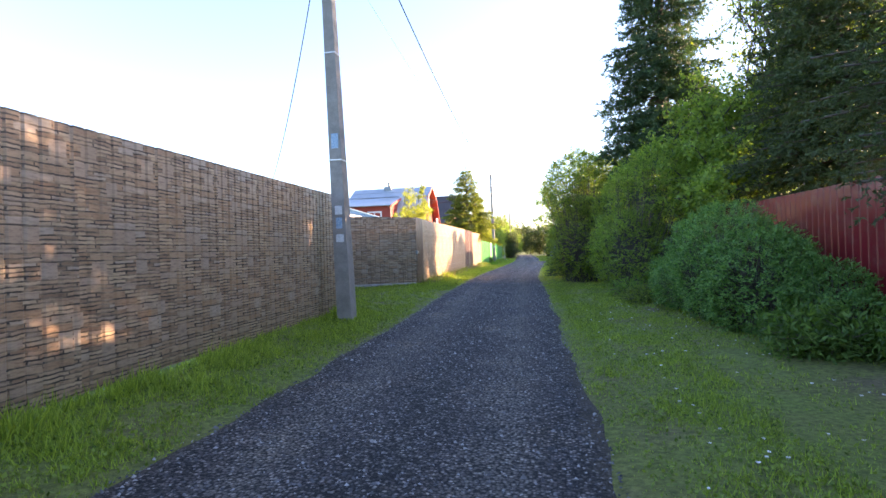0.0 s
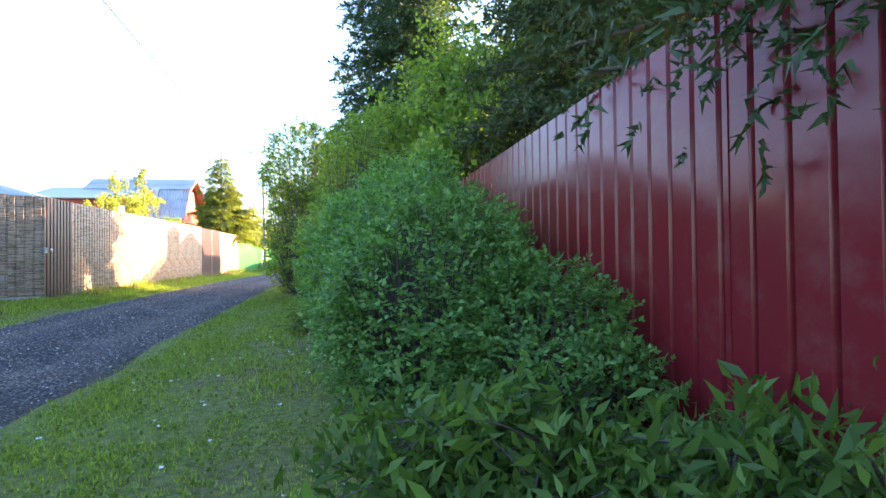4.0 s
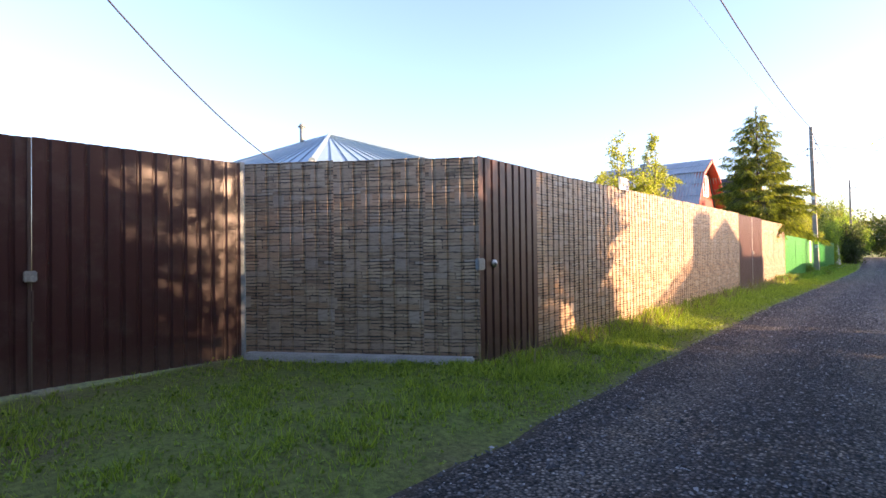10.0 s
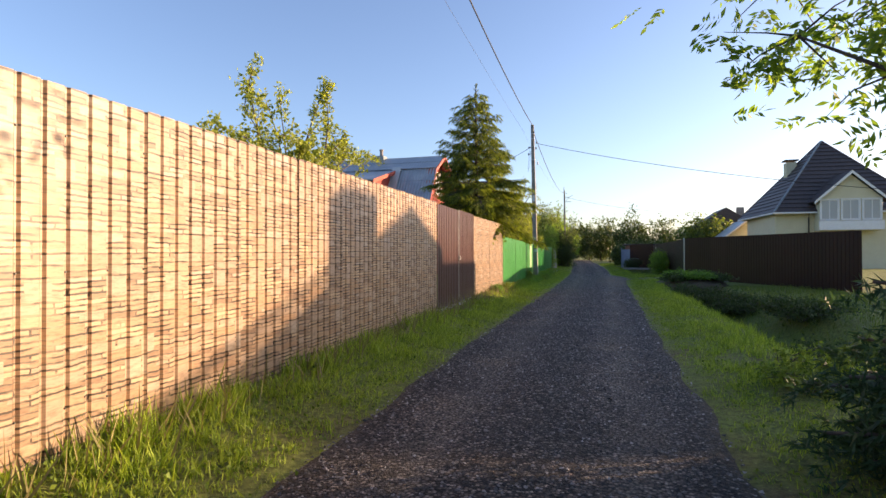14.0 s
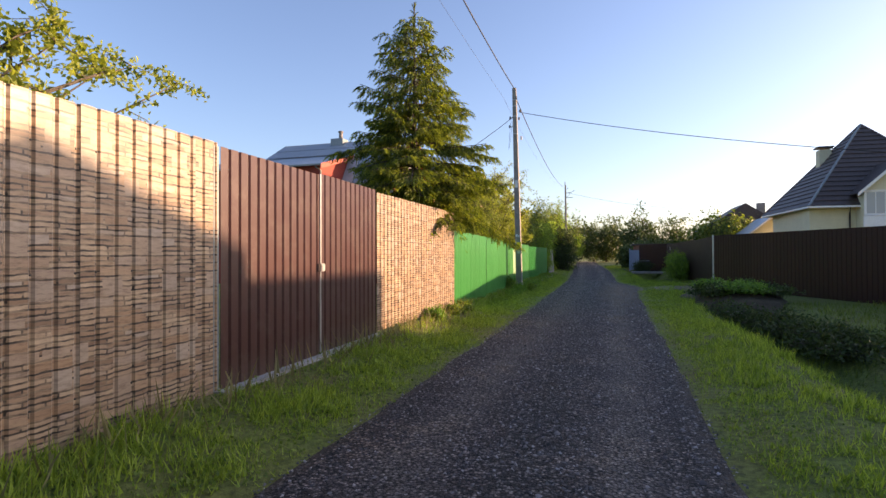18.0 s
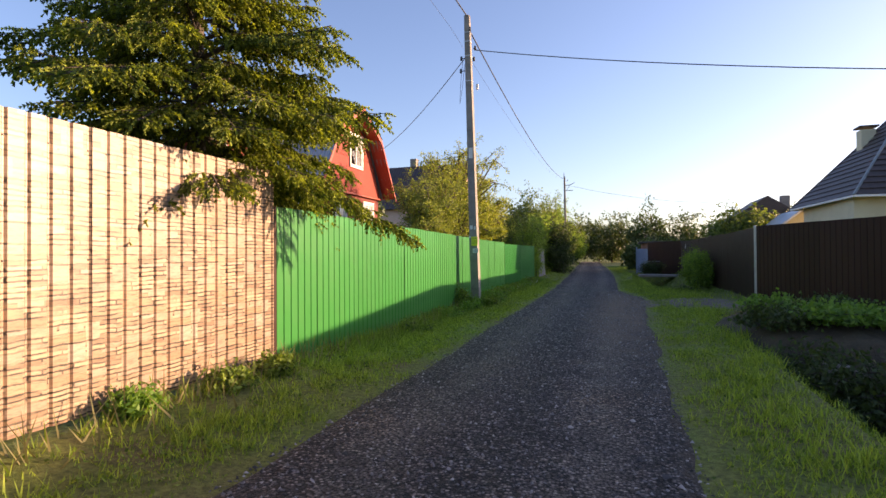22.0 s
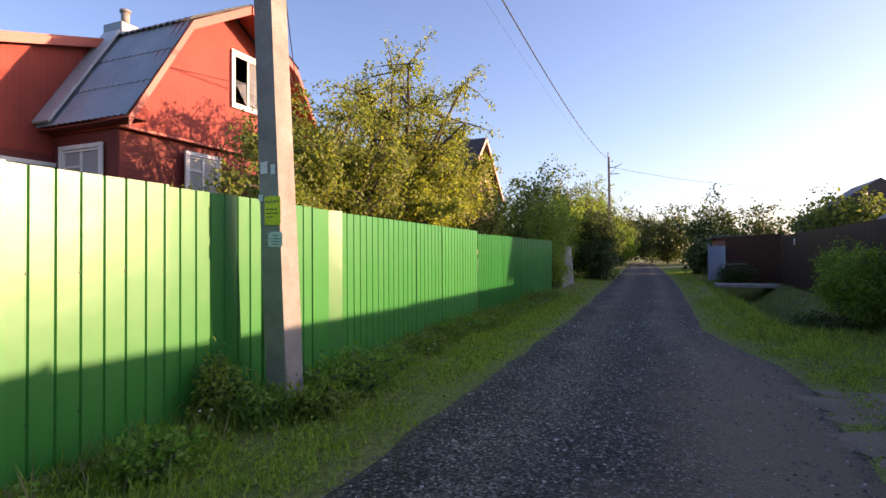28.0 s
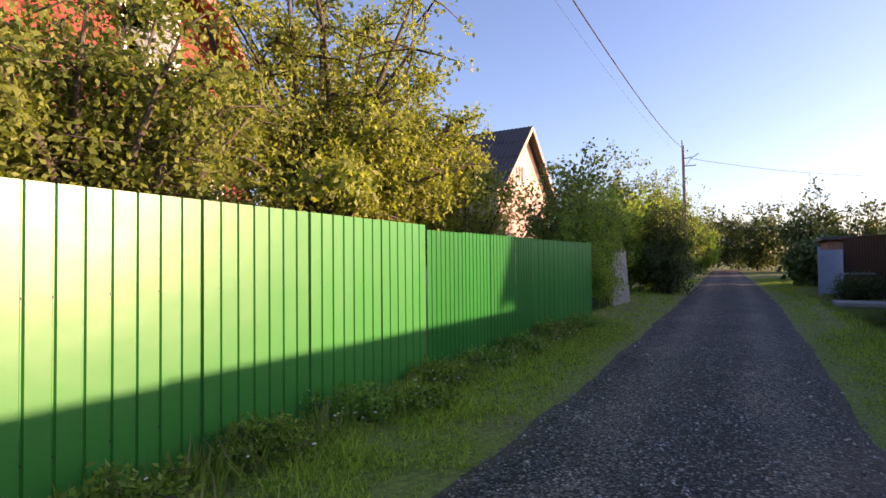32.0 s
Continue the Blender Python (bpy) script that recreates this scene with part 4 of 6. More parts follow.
broadleaf("apple_tree", "large old apple tree behind the green fence", "tree", (-8.1, 57.2, 0.1), 2.2, 0.2, [(0, 0, 4.4, 3.0, 3.5, 2.4), (0.9, 1.4, 3.2, 2.0, 3.0, 1.4), (2.75, -2.6, 2.2, 0.35, 1.0, 0.3)], 60, 15, 52000, 0.084, L_APPLE, 29, 0.09, twig=(0.12, 0.34))
broadleaf("plum_tree", "bushy plum tree crowding the green fence", "tree", (-7.1, 53.0, 0.1), 1.4, 0.14, [(-0.2, 0.2, 2.9, 1.7, 2.6, 1.55), (0.2, -1.8, 2.1, 1.1, 1.7, 0.8)], 56, 16, 40000, 0.078, L_OLIVE, 30, 0.09, twig=(0.12, 0.34))
broadleaf("plum_tree", "low bushy plum tree behind the green fence", "tree", (-7.2, 60.5, 0.1), 1.4, 0.09, [(0, 0, 2.6, 1.7, 2.6, 1.1)], 36, 12, 20000, 0.075, L_OLIVE, 34, 0.09, twig=(0.12, 0.34))
broadleaf("tree", "small leafy tree beside the red house", "tree", (-11.0, 46.6, 0.1), 2.0, 0.08, [(0, 0, 3.0, 1.3, 1.6, 1.2)], 34, 10, 12000, 0.08, L_MID, 35, 0.1)
broadleaf("shrub", "lilac bush at the end of the green fence", "shrub", (-5.9, 66.2, 0.1), 1.6, 0.05, [(0, 0, 1.5, 0.9, 1.6, 1.4), (-0.3, 0.8, 2.8, 1.2, 1.5, 1.1)], 40, 10, 20000, 0.07, L_MID, 36, 0.09, stems=9)
for i, (x, y, h, r) in enumerate([(-7.5, 69, 5.4, 1.8), (-6.9, 73.5, 5.1, 1.8), (-8.0, 77, 6.1, 2.3), (-7.6, 83, 5.4, 2.0), (-8.0, 88, 7.8, 2.6), (-7.9, 96, 8.0, 2.4), (-8.3, 103, 7.3, 2.9), (-7.4, 112, 5.6, 2.4)]):
    broadleaf("tree", ("dark leafy" if i % 2 else "light green leafy") + " garden tree on the lane side", "tree", (x, y, 0.1), h * 0.35, 0.1, [(0, 0, h * 0.55, r, r * 1.3, h * 0.47), (0.2, 0.3, h * 0.25, r * 0.8, r, h * 0.25)], 40, 9, 10500, 0.165, L_MID if i % 2 else L_SIDE, 40 + i, 0.14)
for i, (x, y, h, r) in enumerate([(3, 118, 8.5, 4.2), (-2.5, 128, 9, 5), (8.5, 124, 8, 4.6), (15, 100, 7, 3.4), (23, 112, 8, 4), (-14, 118, 9, 5), (6.0, 104, 3.4, 2.2), (31, 118, 9, 5), (10.8, 96, 7.3, 4.0), (1.2, 92, 2.4, 1.6), (0.6, 84, 2.0, 1.2), (-24, 110, 10, 5), (-20, 70, 6, 3), (-5.0, 140, 8, 5), (-9, 126, 8, 5), (-11.5, 112, 7, 3.5), (-10, 120, 7, 3.6), (18, 122, 8, 5), (2.5, 100, 3.0, 2.0)]):
    broadleaf("tree", "leafy trees far along the lane", "tree", (x, y, 0.1), h * 0.35, 0.15, [(0, 0, h * 0.55, r, r, h * 0.45), (0.2 * r, 0, h * 0.22, r * 0.95, r * 0.9, h * 0.24)], 36, 9, 5600, 0.40, L_SIDE if i == 8 else L_FAR, 60 + i, 0.24, group="far trees")
broadleaf("shrub", "green shrub in front of the dark brown fence", "shrub", (2.3, 59.5, 0.0), 0.9, 0.02, [(0, 0, 0.9, 0.6, 2.0, 0.9)], 50, 10, 18000, 0.07, L_MID, 37, 0.07, stems=9)
broadleaf("shrub", "dark lilac bush crowding the lane edge", "shrub", (-5.2, 74.6, 0.1), 1.8, 0.05, [(0, 0, 1.5, 1.3, 2.4, 1.5), (0, 0.3, 2.8, 1.2, 2.0, 1.1)], 50, 10, 20000, 0.11, L_DITCH, 39, 0.1, stems=9)
broadleaf("shrub", "low shrub at the little bridge", "shrub", (1.0, 73.0, 0.05), 0.5, 0.02, [(0, 0, 0.5, 0.9, 0.9, 0.5)], 30, 8, 6000, 0.07, L_DITCH, 38, 0.07, stems=9)
for i, (x, y, rx, ry, h) in enumerate([(1.75, 41.8, 0.9, 1.3, 0.75), (2.4, 40.2, 0.9, 1.2, 0.8), (2.9, 38.6, 1.1, 1.8, 0.5), (3.3, 34.6, 1.0, 2.0, 0.4), (2.6, 30.6, 1.0, 1.5, 0.35), (2.6, 44.4, 0.8, 0.5, 0.3), (2.0, 60.0, 0.9, 2.2, 0.35)]):
    broadleaf("weeds", "dark green nettles and weeds growing in the ditch", "plants", (x, y, ground_z(x, y)), 0.5, 0.01, [(0, 0, h * 0.5, rx, ry, h * 0.6)], 60, 6, 6000, 0.075, L_DITCH, 80 + i, 0.07, -0.2, 9, "ditch weeds")

# ---- out-of-view neighbours that shade the lane ----
M_PLASTER = mottled("cream_plaster", (0.62, 0.56, 0.38), (0.68, 0.62, 0.43), 1.5, 0.9, 0, 0.2, 0.003, 120)
M_ROOFB = mottled("brown_roof_tile", (0.045, 0.033, 0.032), (0.075, 0.055, 0.05), 4, 0.55, 0, 0.4, 0.01, 25)
M_WHITE = mottled("white_paint", (0.72, 0.71, 0.68), (0.80, 0.79, 0.77), 3, 0.55, 0, 0.1, 0.002, 50)


def prism(poly, axis_len, mat, name, parent, m):
    """A closed prism: poly in local x-z, pushed along y."""
    n = len(poly)
    vs = [(x, 0, z) for x, z in poly] + [(x, axis_len, z) for x, z in poly]
    fs = [tuple(range(n)), tuple(range(2 * n - 1, n - 1, -1))] + [((i + 1) % n, i, n + i, n + (i + 1) % n) for i in range(n)]
    return part(name, mesh_of(name, vs, fs), mat, parent, m=m)


def slab(pts, thick, mat, name, parent):
    """A roof or wall plate through corner points, given a thickness along its normal."""
    P = [Vector(p) for p in pts]
    nrm = (P[1] - P[0]).cross(P[2] - P[0]).normalized() * thick
    n = len(P)
    vs = [tuple(p) for p in P] + [tuple(p + nrm) for p in P]
    fs = [tuple(range(n - 1, -1, -1)), tuple(range(n, 2 * n))] + [(i, (i + 1) % n, n + (i + 1) % n, n + i) for i in range(n)]
    return part(name, mesh_of(name, vs, fs), mat, parent)


nb = thing("house", "plastered neighbouring house behind the roadside trees", "house", pose(13.4, 33.33, 0))
prism([(0, -0.1), (9, -0.1), (9, 4.6), (7.6, 4.6), (0, 4.6)], 8.7, M_PLASTER, "wall", nb, pose(0, 2.7, 0))
prism([(0.0, 0.0), (1.9, 0.0), (1.9, 3.6), (0, 3.6)], 2.27, M_PLASTER, "annex_wall", nb, pose(0, 0.33, 0))
prism([(0, 4.55), (4.0, 4.55), (3.9, 4.9), (1.75, 5.65), (0.2, 4.75)], 6.0, M_ROOFB, "roof", nb, pose(3.0, 3.75, 0, 0, 0, 90) @ pose(0, -3.0, 0))
slab([(-0.05, -0.25, 3.8), (-0.05, 2.6, 4.75), (4, 2.6, 4.75), (4, -0.25, 3.8)], 0.1, M_ROOFB, "annex_roof", nb)
part("chimney", box(1.0, 1.15, 1.3, 0.6, 3.26, 4.4, 0.02), M_PLASTER, nb)

# ---- blue-roofed house behind the driveway ----
M_BLUEROOF = painted_sheet("blue_grey_roof", (0.16, 0.27, 0.34), (0.19, 0.30, 0.37), 0.35)


def standing_roof(name, parent, pts, mat, n_ribs, a, b, c, d):
    """A roof plane a-b (eave) to d-c (ridge) with raised ribs running up it."""
    A, B, C_, D_ = (Vector(p) for p in (a, b, c, d))
    nrm = (B - A).cross(D_ - A).normalized()
    if nrm.z < 0:
        nrm = -nrm

    def plate(p, q, r, s, h0, h1, label):
        vs = [tuple(v + nrm * h) for h in (h0, h1) for v in (p, q, r, s)]
        fs = [(0, 1, 2, 3), (7, 6, 5, 4)] + [(i, 4 + i, 4 + (i + 1) % 4, (i + 1) % 4) for i in range(4)]
        part(label, mesh_of(label, vs, fs, [(v[0], v[1] + v[2] + 5) for v in vs]), mat, parent)

    plate(A, B, C_, D_, -0.03, 0.0, name)
    for k in range(n_ribs + 1):
        u = k / n_ribs
        w = 0.02 / max((B - A).length, 0.1)
        wh = 0.02 / max((C_ - D_).length, 0.6)
        plate(A.lerp(B, max(0, u - w)), A.lerp(B, min(1, u + w)), D_.lerp(C_, min(1, u + wh)), D_.lerp(C_, max(0, u - wh)), 0.001, 0.03, "seam")


bh = thing("house", "low house with a hipped blue-grey sheet-metal roof", "house")
E0, EZ = [(-9.05, 18.85), (-26.0, 18.85), (-26.0, 32.3), (-9.05, 32.3)], 3.15
R0, R1, RZ = (-17.4, 25.6), (-18.6, 25.6), 6.0
e = [(x, y, EZ) for x, y in E0]
r0, r1 = (*R0, RZ), (*R1, RZ)
standing_roof("roof", bh, None, M_BLUEROOF, 34, e[0], e[1], r1, r0)
standing_roof("roof", bh, None, M_BLUEROOF, 28, e[3], e[0], r0, r0)
standing_roof("roof", bh, None, M_BLUEROOF, 34, e[2], e[3], r0, r1)
standing_roof("roof", bh, None, M_BLUEROOF, 28, e[1], e[2], r1, r1)
part("wall", box(16.1, 12.6, 3.0, -17.5, 25.6, 0.05, 0.02), M_PLASTER, bh)
for (x0, y0), (x1, y1) in ((E0[0], E0[1]), (E0[3], E0[0])):
    ln = math.hypot(x1 - x0, y1 - y0)
    f = part("fascia", box(ln, 0.03, 0.2, ln / 2, 0, -0.2, 0.004), M_WHITE, bh, m=pose(x0, y0, EZ, 0, 0, math.degrees(math.atan2(y1 - y0, x1 - x0))))
    v, q = tube([(0, 0, 0), (ln, 0, 0)], [0.06, 0.06], 8)
    part("gutter", mesh_of("gutter", v, q, smooth=True), M_WHITE, bh, m=f.matrix_basis @ pose(0, -0.09 if x0 != E0[3][0] or y0 != E0[3][1] else -0.09, -0.05))
for sx, a, b in ((0, e[0], r0), (1, e[3], r0)):
    v, q = tube([a, b], [0.07, 0.07], 6)
    part("hip_cap", mesh_of("hip_cap", v, q), M_BLUEROOF, bh)
v, q = join([tube([(-18.3, 25.0, 5.6), (-18.3, 25.0, 6.35)], [0.09, 0.09], 10), tube([(-18.3, 25.0, 6.35), (-18.3, 25.0, 6.5)], [0.17, 0.05], 10)])
part("vent_pipe", mesh_of("vent_pipe", v, q, smooth=True), M_STEEL, bh)

# ---- red gambrel house ----


def board_material(name, c1, c2, vertical):
    m, n, l, b = material(name, 0.75)
    v = coords(n)
    w = n.new("ShaderNodeTexWave")
    w.wave_type, w.bands_direction, w.wave_profile = "BANDS", "Z", "SAW"
    w.inputs["Scale"].default_value = 2.2
    mp = n.new("ShaderNodeMapping")
    if vertical:
        mp.inputs["Rotation"].default_value = (radians(90), 0, radians(20))
    l.new(v, mp.inputs[0])
    l.new(mp.outputs[0], w.inputs["Vector"])
    a, f = noise_tex(n, l, 0.9, 5, 0.7, v), noise_tex(n, l, 30, 4, 0.6, v)
    r = ramp(n, [(0.3, c1), (0.7, c2)])
    l.new(a.outputs[0], r.inputs[0])
    g = ramp(n, [(0.0, (0.55, 0.55, 0.55)), (0.08, (1, 1, 1)), (1.0, (0.92, 0.92, 0.92))])
    l.new(w.outputs[0], g.inputs[0])
    h = ramp(n, [(0.3, (0.85, 0.85, 0.85)), (0.7, (1.1, 1.1, 1.1))])
    l.new(f.outputs[0], h.inputs[0])
    l.new(mix(n, l, 1.0, mix(n, l, 1.0, r.outputs[0], g.outputs[0], "MULTIPLY"), h.outputs[0], "MULTIPLY"), b.inputs["Base Color"])
    bump(n, l, b, w.outputs[0], 0.5, 0.015)
    return m


M_REDV = board_material("red_boards_upright", (0.26, 0.034, 0.022), (0.36, 0.052, 0.031), True)
M_REDH = board_material("dark_red_boards", (0.16, 0.026, 0.020), (0.22, 0.035, 0.026), False)
M_REDTRIM = mottled("red_trim_paint", (0.38, 0.06, 0.035), (0.45, 0.08, 0.045), 3, 0.5, 0, 0.1)
M_SLATE = mottled("weathered_roof_sheet", (0.26, 0.31, 0.35), (0.36, 0.41, 0.45), 1.2, 0.4, 0.15, 0.1)
M_GLASS, _n, _l, _b = material("window_glass", 0.08, 0.0, (0.36, 0.37, 0.37))


def corrugated_roof(name, parent, a, b, c, d, mat, waves, rows):
    """Corrugated roofing a-b (eave) to d-c (ridge), laid in lapped rows, each row a part."""
    A, B, C_, D_ = (Vector(p) for p in (a, b, c, d))
    nrm = (B - A).cross(D_ - A).normalized()
    if nrm.z < 0:
        nrm = -nrm
    n = waves * 4
    m = n + 1
    for r in range(rows):
        vs, fs = [], []
        for v, lift in ((r / rows, 0.035), (min(1.0, (r + 1.04) / rows), 0.012)):
            P, Q = A.lerp(D_, v), B.lerp(C_, v)
            for off in (0, -0.02):
                for k in range(n + 1):
                    vs.append(tuple(P.lerp(Q, k / n) + nrm * (lift + off + 0.018 * math.cos(2 * math.pi * k / 4))))
        for k in range(n):
            fs += [(k, k + 1, 2 * m + k + 1, 2 * m + k), (m + k + 1, m + k, 3 * m + k, 3 * m + k + 1), (k + 1, k, m + k, m + k + 1), (2 * m + k, 2 * m + k + 1, 3 * m + k + 1, 3 * m + k)]
        part("roof_sheet", mesh_of(name, vs, fs), mat, parent)


def window(parent, w, h, m, cols=2, vent=False, depth=0.1, curtain=True):
    """A window on a wall: local x across, z up, front towards -y; casing, sashes, glass."""
    fr = part("window", box(w - 0.1, 0.02, h - 0.1, 0, 0.03, 0.05, 0.0), M_GLASS, parent, m=m)
    for sx, sz, x, z in ((w + 0.16, 0.1, 0, -0.06), (w + 0.16, 0.1, 0, h - 0.04), (0.1, h + 0.0, -w / 2 - 0.03, 0), (0.1, h + 0.0, w / 2 + 0.03, 0)):
        part("casing", box(sx, 0.06, sz, x, -0.02, z, 0.008), M_WHITE, fr)
    for k in range(cols + 1):
        part("sash", box(0.06, 0.04, h - 0.1, -w / 2 + 0.05 + (w - 0.1) * k / cols, 0.005, 0.05, 0.005), M_WHITE, fr)
    for z in (0.05, h - 0.1) + ((h * 0.68,) if vent else ()):
        part("sash", box((w - 0.1) if z != h * 0.68 else (w - 0.1) / cols, 0.036, 0.05, 0 if z != h * 0.68 else -(w - 0.1) / 4, 0.005, z, 0.005), M_WHITE, fr)
    return fr


rh = thing("house", "two-storey red wooden house with a grey gambrel roof", "house")
FX, CY, PZ = -12.6, 56.35, 8.2
up = [(-3.3, 4.3), (3.3, 4.3), (1.85, 7.05), (0, PZ - 0.1), (-1.85, 7.05)]
vs = [(FX, CY + a, z) for a, z in up] + [(FX - 7.5, CY + a, z) for a, z in up]
fs = [(0, 1, 2, 3, 4), (9, 8, 7, 6, 5)] + [(i, i + 5, (i + 1) % 5 + 5, (i + 1) % 5) for i in range(5)]
part("gable_wall", mesh_of("gable_wall", vs, fs), M_REDV, rh, "bright red upright boards")
part("lower_wall", box(7.4, 6.5, 4.4, FX - 3.8, CY, -0.1, 0.02), M_REDH, rh, "dark red horizontal boards")
part("floor_band", box(0.12, 6.7, 0.07, FX + 0.03, CY, 4.28, 0.01), M_REDTRIM, rh)
X0, X1 = FX + 0.72, FX - 7.9
corrugated_roof("roof", rh, (X1, CY - 3.62, 4.42), (X0, CY - 3.62, 4.42), (X0, CY - 1.9, 7.12), (X1, CY - 1.9, 7.12), M_SLATE, 42, 3)
corrugated_roof("roof", rh, (X1, CY - 2.0, 7.10), (X0, CY - 2.0, 7.10), (X0, CY, PZ + 0.05), (X1, CY, PZ + 0.05), M_SLATE, 42, 2)
corrugated_roof("roof", rh, (X0, CY + 3.62, 4.42), (X1, CY + 3.62, 4.42), (X1, CY + 1.9, 7.12), (X0, CY + 1.9, 7.12), M_SLATE, 42, 3)
corrugated_roof("roof", rh, (X0, CY + 2.0, 7.10), (X1, CY + 2.0, 7.10), (X1, CY, PZ + 0.05), (X0, CY, PZ + 0.05), M_SLATE, 42, 2)
for s in (-1, 1):
    for (a0, z0), (a1, z1) in (((3.62, 4.36), (1.93, 7.06)), ((1.93, 7.06), (0, PZ))):
        A, B = Vector((X0, CY + s * a0, z0)), Vector((X0, CY + s * a1, z1))
        slab([A, B, B - Vector((0, 0, 0.2)), A - Vector((0, 0, 0.2))], 0.035, M_REDTRIM, "barge_board", rh)
        slab([A, B, B - Vector((0.7, 0, 0)), A - Vector((0.7, 0, 0))], -0.02 * s, M_REDTRIM, "soffit", rh)
window(rh, 1.15, 1.5, pose(FX + 0.02, 56.95, 5.6, 0, 0, 90), 2)
window(rh, 1.0, 1.35, pose(FX + 0.06, 55.3, 2.65, 0, 0, 90), 2, True)
window(rh, 1.0, 1.35, pose(FX + 0.06, 58.1, 2.65, 0, 0, 90), 2, True)
window(rh, 1.35, 1.45, pose(-13.9, CY - 3.3, 2.5, 0, 0, 0), 2, True)
slab([(X1, CY - 3.6, 4.36), (X0, CY - 3.6, 4.36), (X0, CY - 3.2, 4.36), (X1, CY - 3.2, 4.36)], 0.03, M_REDH, "eave_board", rh)
# the wing, reaching forward under a shed roof
WX, WY, WE = -15.0, 51.0, -23.0
vs = [(WX, WY, -0.1), (WX, 55.2, -0.1), (WX, 55.2, 7.15), (WX, WY, 5.95), (WE, WY, -0.1), (WE, 55.2, -0.1), (WE, 55.2, 7.15), (WE, WY, 5.95)]
fs = [(0, 1, 2, 3), (7, 6, 5, 4), (0, 3, 7, 4), (3, 2, 6, 7), (1, 5, 6, 2), (0, 4, 5, 1)]
part("wing_wall", mesh_of("wing_wall", vs, fs), M_REDV, rh)
slab([(WE - 0.3, WY - 0.4, 5.9), (WX + 0.25, WY - 0.4, 5.9), (WX + 0.25, 55.4, 7.28), (WE - 0.3, 55.4, 7.28)], 0.08, M_SLATE, "wing_roof", rh)
slab([(WX + 0.28, WY - 0.42, 5.98), (WX + 0.28, 55.2, 7.30), (WX + 0.28, 55.2, 7.06), (WX + 0.28, WY - 0.42, 5.74)], 0.03, M_REDTRIM, "barge_board", rh)
slab([(WX + 0.02, CY - 3.70, 4.50), (WX + 0.62, CY - 3.70, 4.50), (WX + 0.62, CY - 1.97, 7.22), (WX + 0.02, CY - 1.97, 7.22)], 0.06, M_BACK, "flashing", rh)
part("lower_band", box(0.04, 4.1, 3.9, WX + 0.02, 53.05, -0.05, 0.004), M_REDH, rh)
v, q = tube([(WX + 0.06, WY - 0.05, 0), (WX + 0.06, WY - 0.05, 5.7), (WX - 0.1, WY - 0.3, 5.85)], [0.05, 0.05, 0.05], 8)
part("downpipe", mesh_of("downpipe", v, q, smooth=True), M_CONC, rh)
window(rh, 2.0, 0.85, pose(WX + 0.07, 52.2, 2.75, 0, 0, 90), 4)
window(rh, 1.3, 1.3, pose(-16.6, WY, 4.05), 2)
window(rh, 1.5, 1.4, pose(-16.4, WY, 2.1), 2)
window(rh, 1.3, 1.3, pose(-19.6, WY, 4.05), 2)
part("chimney", box(0.8, 0.7, 1.0, -16.7, CY - 0.2, 7.4, 0.02), M_STEEL, rh, "sheet-clad chimney block")
v, q = join([tube([(-16.6, CY - 0.2, 8.38), (-16.6, CY - 0.2, 8.8)], [0.12, 0.12], 10), tube([(-16.6, CY - 0.2, 8.8), (-16.6, CY - 0.2, 8.88)], [0.16, 0.16], 10)])
part("flue", mesh_of("flue", v, q, smooth=True), M_CONC, rh)

# ---- pink gabled house far on the left ----
M_PINK = mottled("pink_plaster", (0.62, 0.42, 0.34), (0.70, 0.49, 0.40), 1.5, 0.9, 0, 0.2)
ph = thing("house", "pink plastered house with a steep brown corrugated roof", "house")
vs = [(-14.4, 82 + a, z) for a, z in ((-4, 0), (4, 0), (4, 5.9), (0, 9.75), (-4, 5.9))] + [(-24.4, 82 + a, z) for a, z in ((-4, 0), (4, 0), (4, 5.9), (0, 9.75), (-4, 5.9))]
fs = [(0, 1, 2, 3, 4), (9, 8, 7, 6, 5)] + [(i, i + 5, (i + 1) % 5 + 5, (i + 1) % 5) for i in range(5)]
part("wall", mesh_of("wall", vs, fs), M_PINK, ph)
corrugated_roof("roof", ph, (-24.8, 77.5, 5.45), (-13.8, 77.5, 5.45), (-13.8, 82, 9.85), (-24.8, 82, 9.85), M_ROOFB, 40, 4)
corrugated_roof("roof", ph, (-13.8, 86.5, 5.45), (-24.8, 86.5, 5.45), (-24.8, 82, 9.85), (-13.8, 82, 9.85), M_ROOFB, 40, 4)
for s in (-1, 1):
    A, B = Vector((-13.8, 82 + s * 4.5, 5.4)), Vector((-13.8, 82, 9.85))
    slab([A, B, B - Vector((0, 0, 0.3)), A - Vector((0, 0, 0.3))], 0.04, M_PINK, "barge_board", ph)
part("chimney", box(0.6, 0.6, 1.6, -19.5, 82.3, 9.0, 0.02), M_CONC, ph)
window(ph, 1.0, 1.2, pose(-14.38, 81.3, 6.2, 0, 0, 90), 2)

# ---- house with a tall brown roof, beyond the dark fence ----
def ribbed_tiles(name, parent, a, b, top, mat, n):
    """A triangular hip plane of tile-profile sheet, in lapped courses."""
    A, B, T = Vector(a), Vector(b), Vector(top)
    nrm = (B - A).cross(T - A).normalized()
    vs, fs = [], []
    for k in range(n + 1):
        p, q = A.lerp(T, k / n), B.lerp(T, k / n)
        vs += [tuple(v) for v in (p, q, p + nrm * 0.06, q + nrm * 0.06)]
        o = 4 * k
        fs.append((o, o + 1, o + 3, o + 2))
        if k < n:
            fs.append((o + 2, o + 3, o + 5, o + 4))
    return part(name, mesh_of(name, vs, fs), mat, parent)


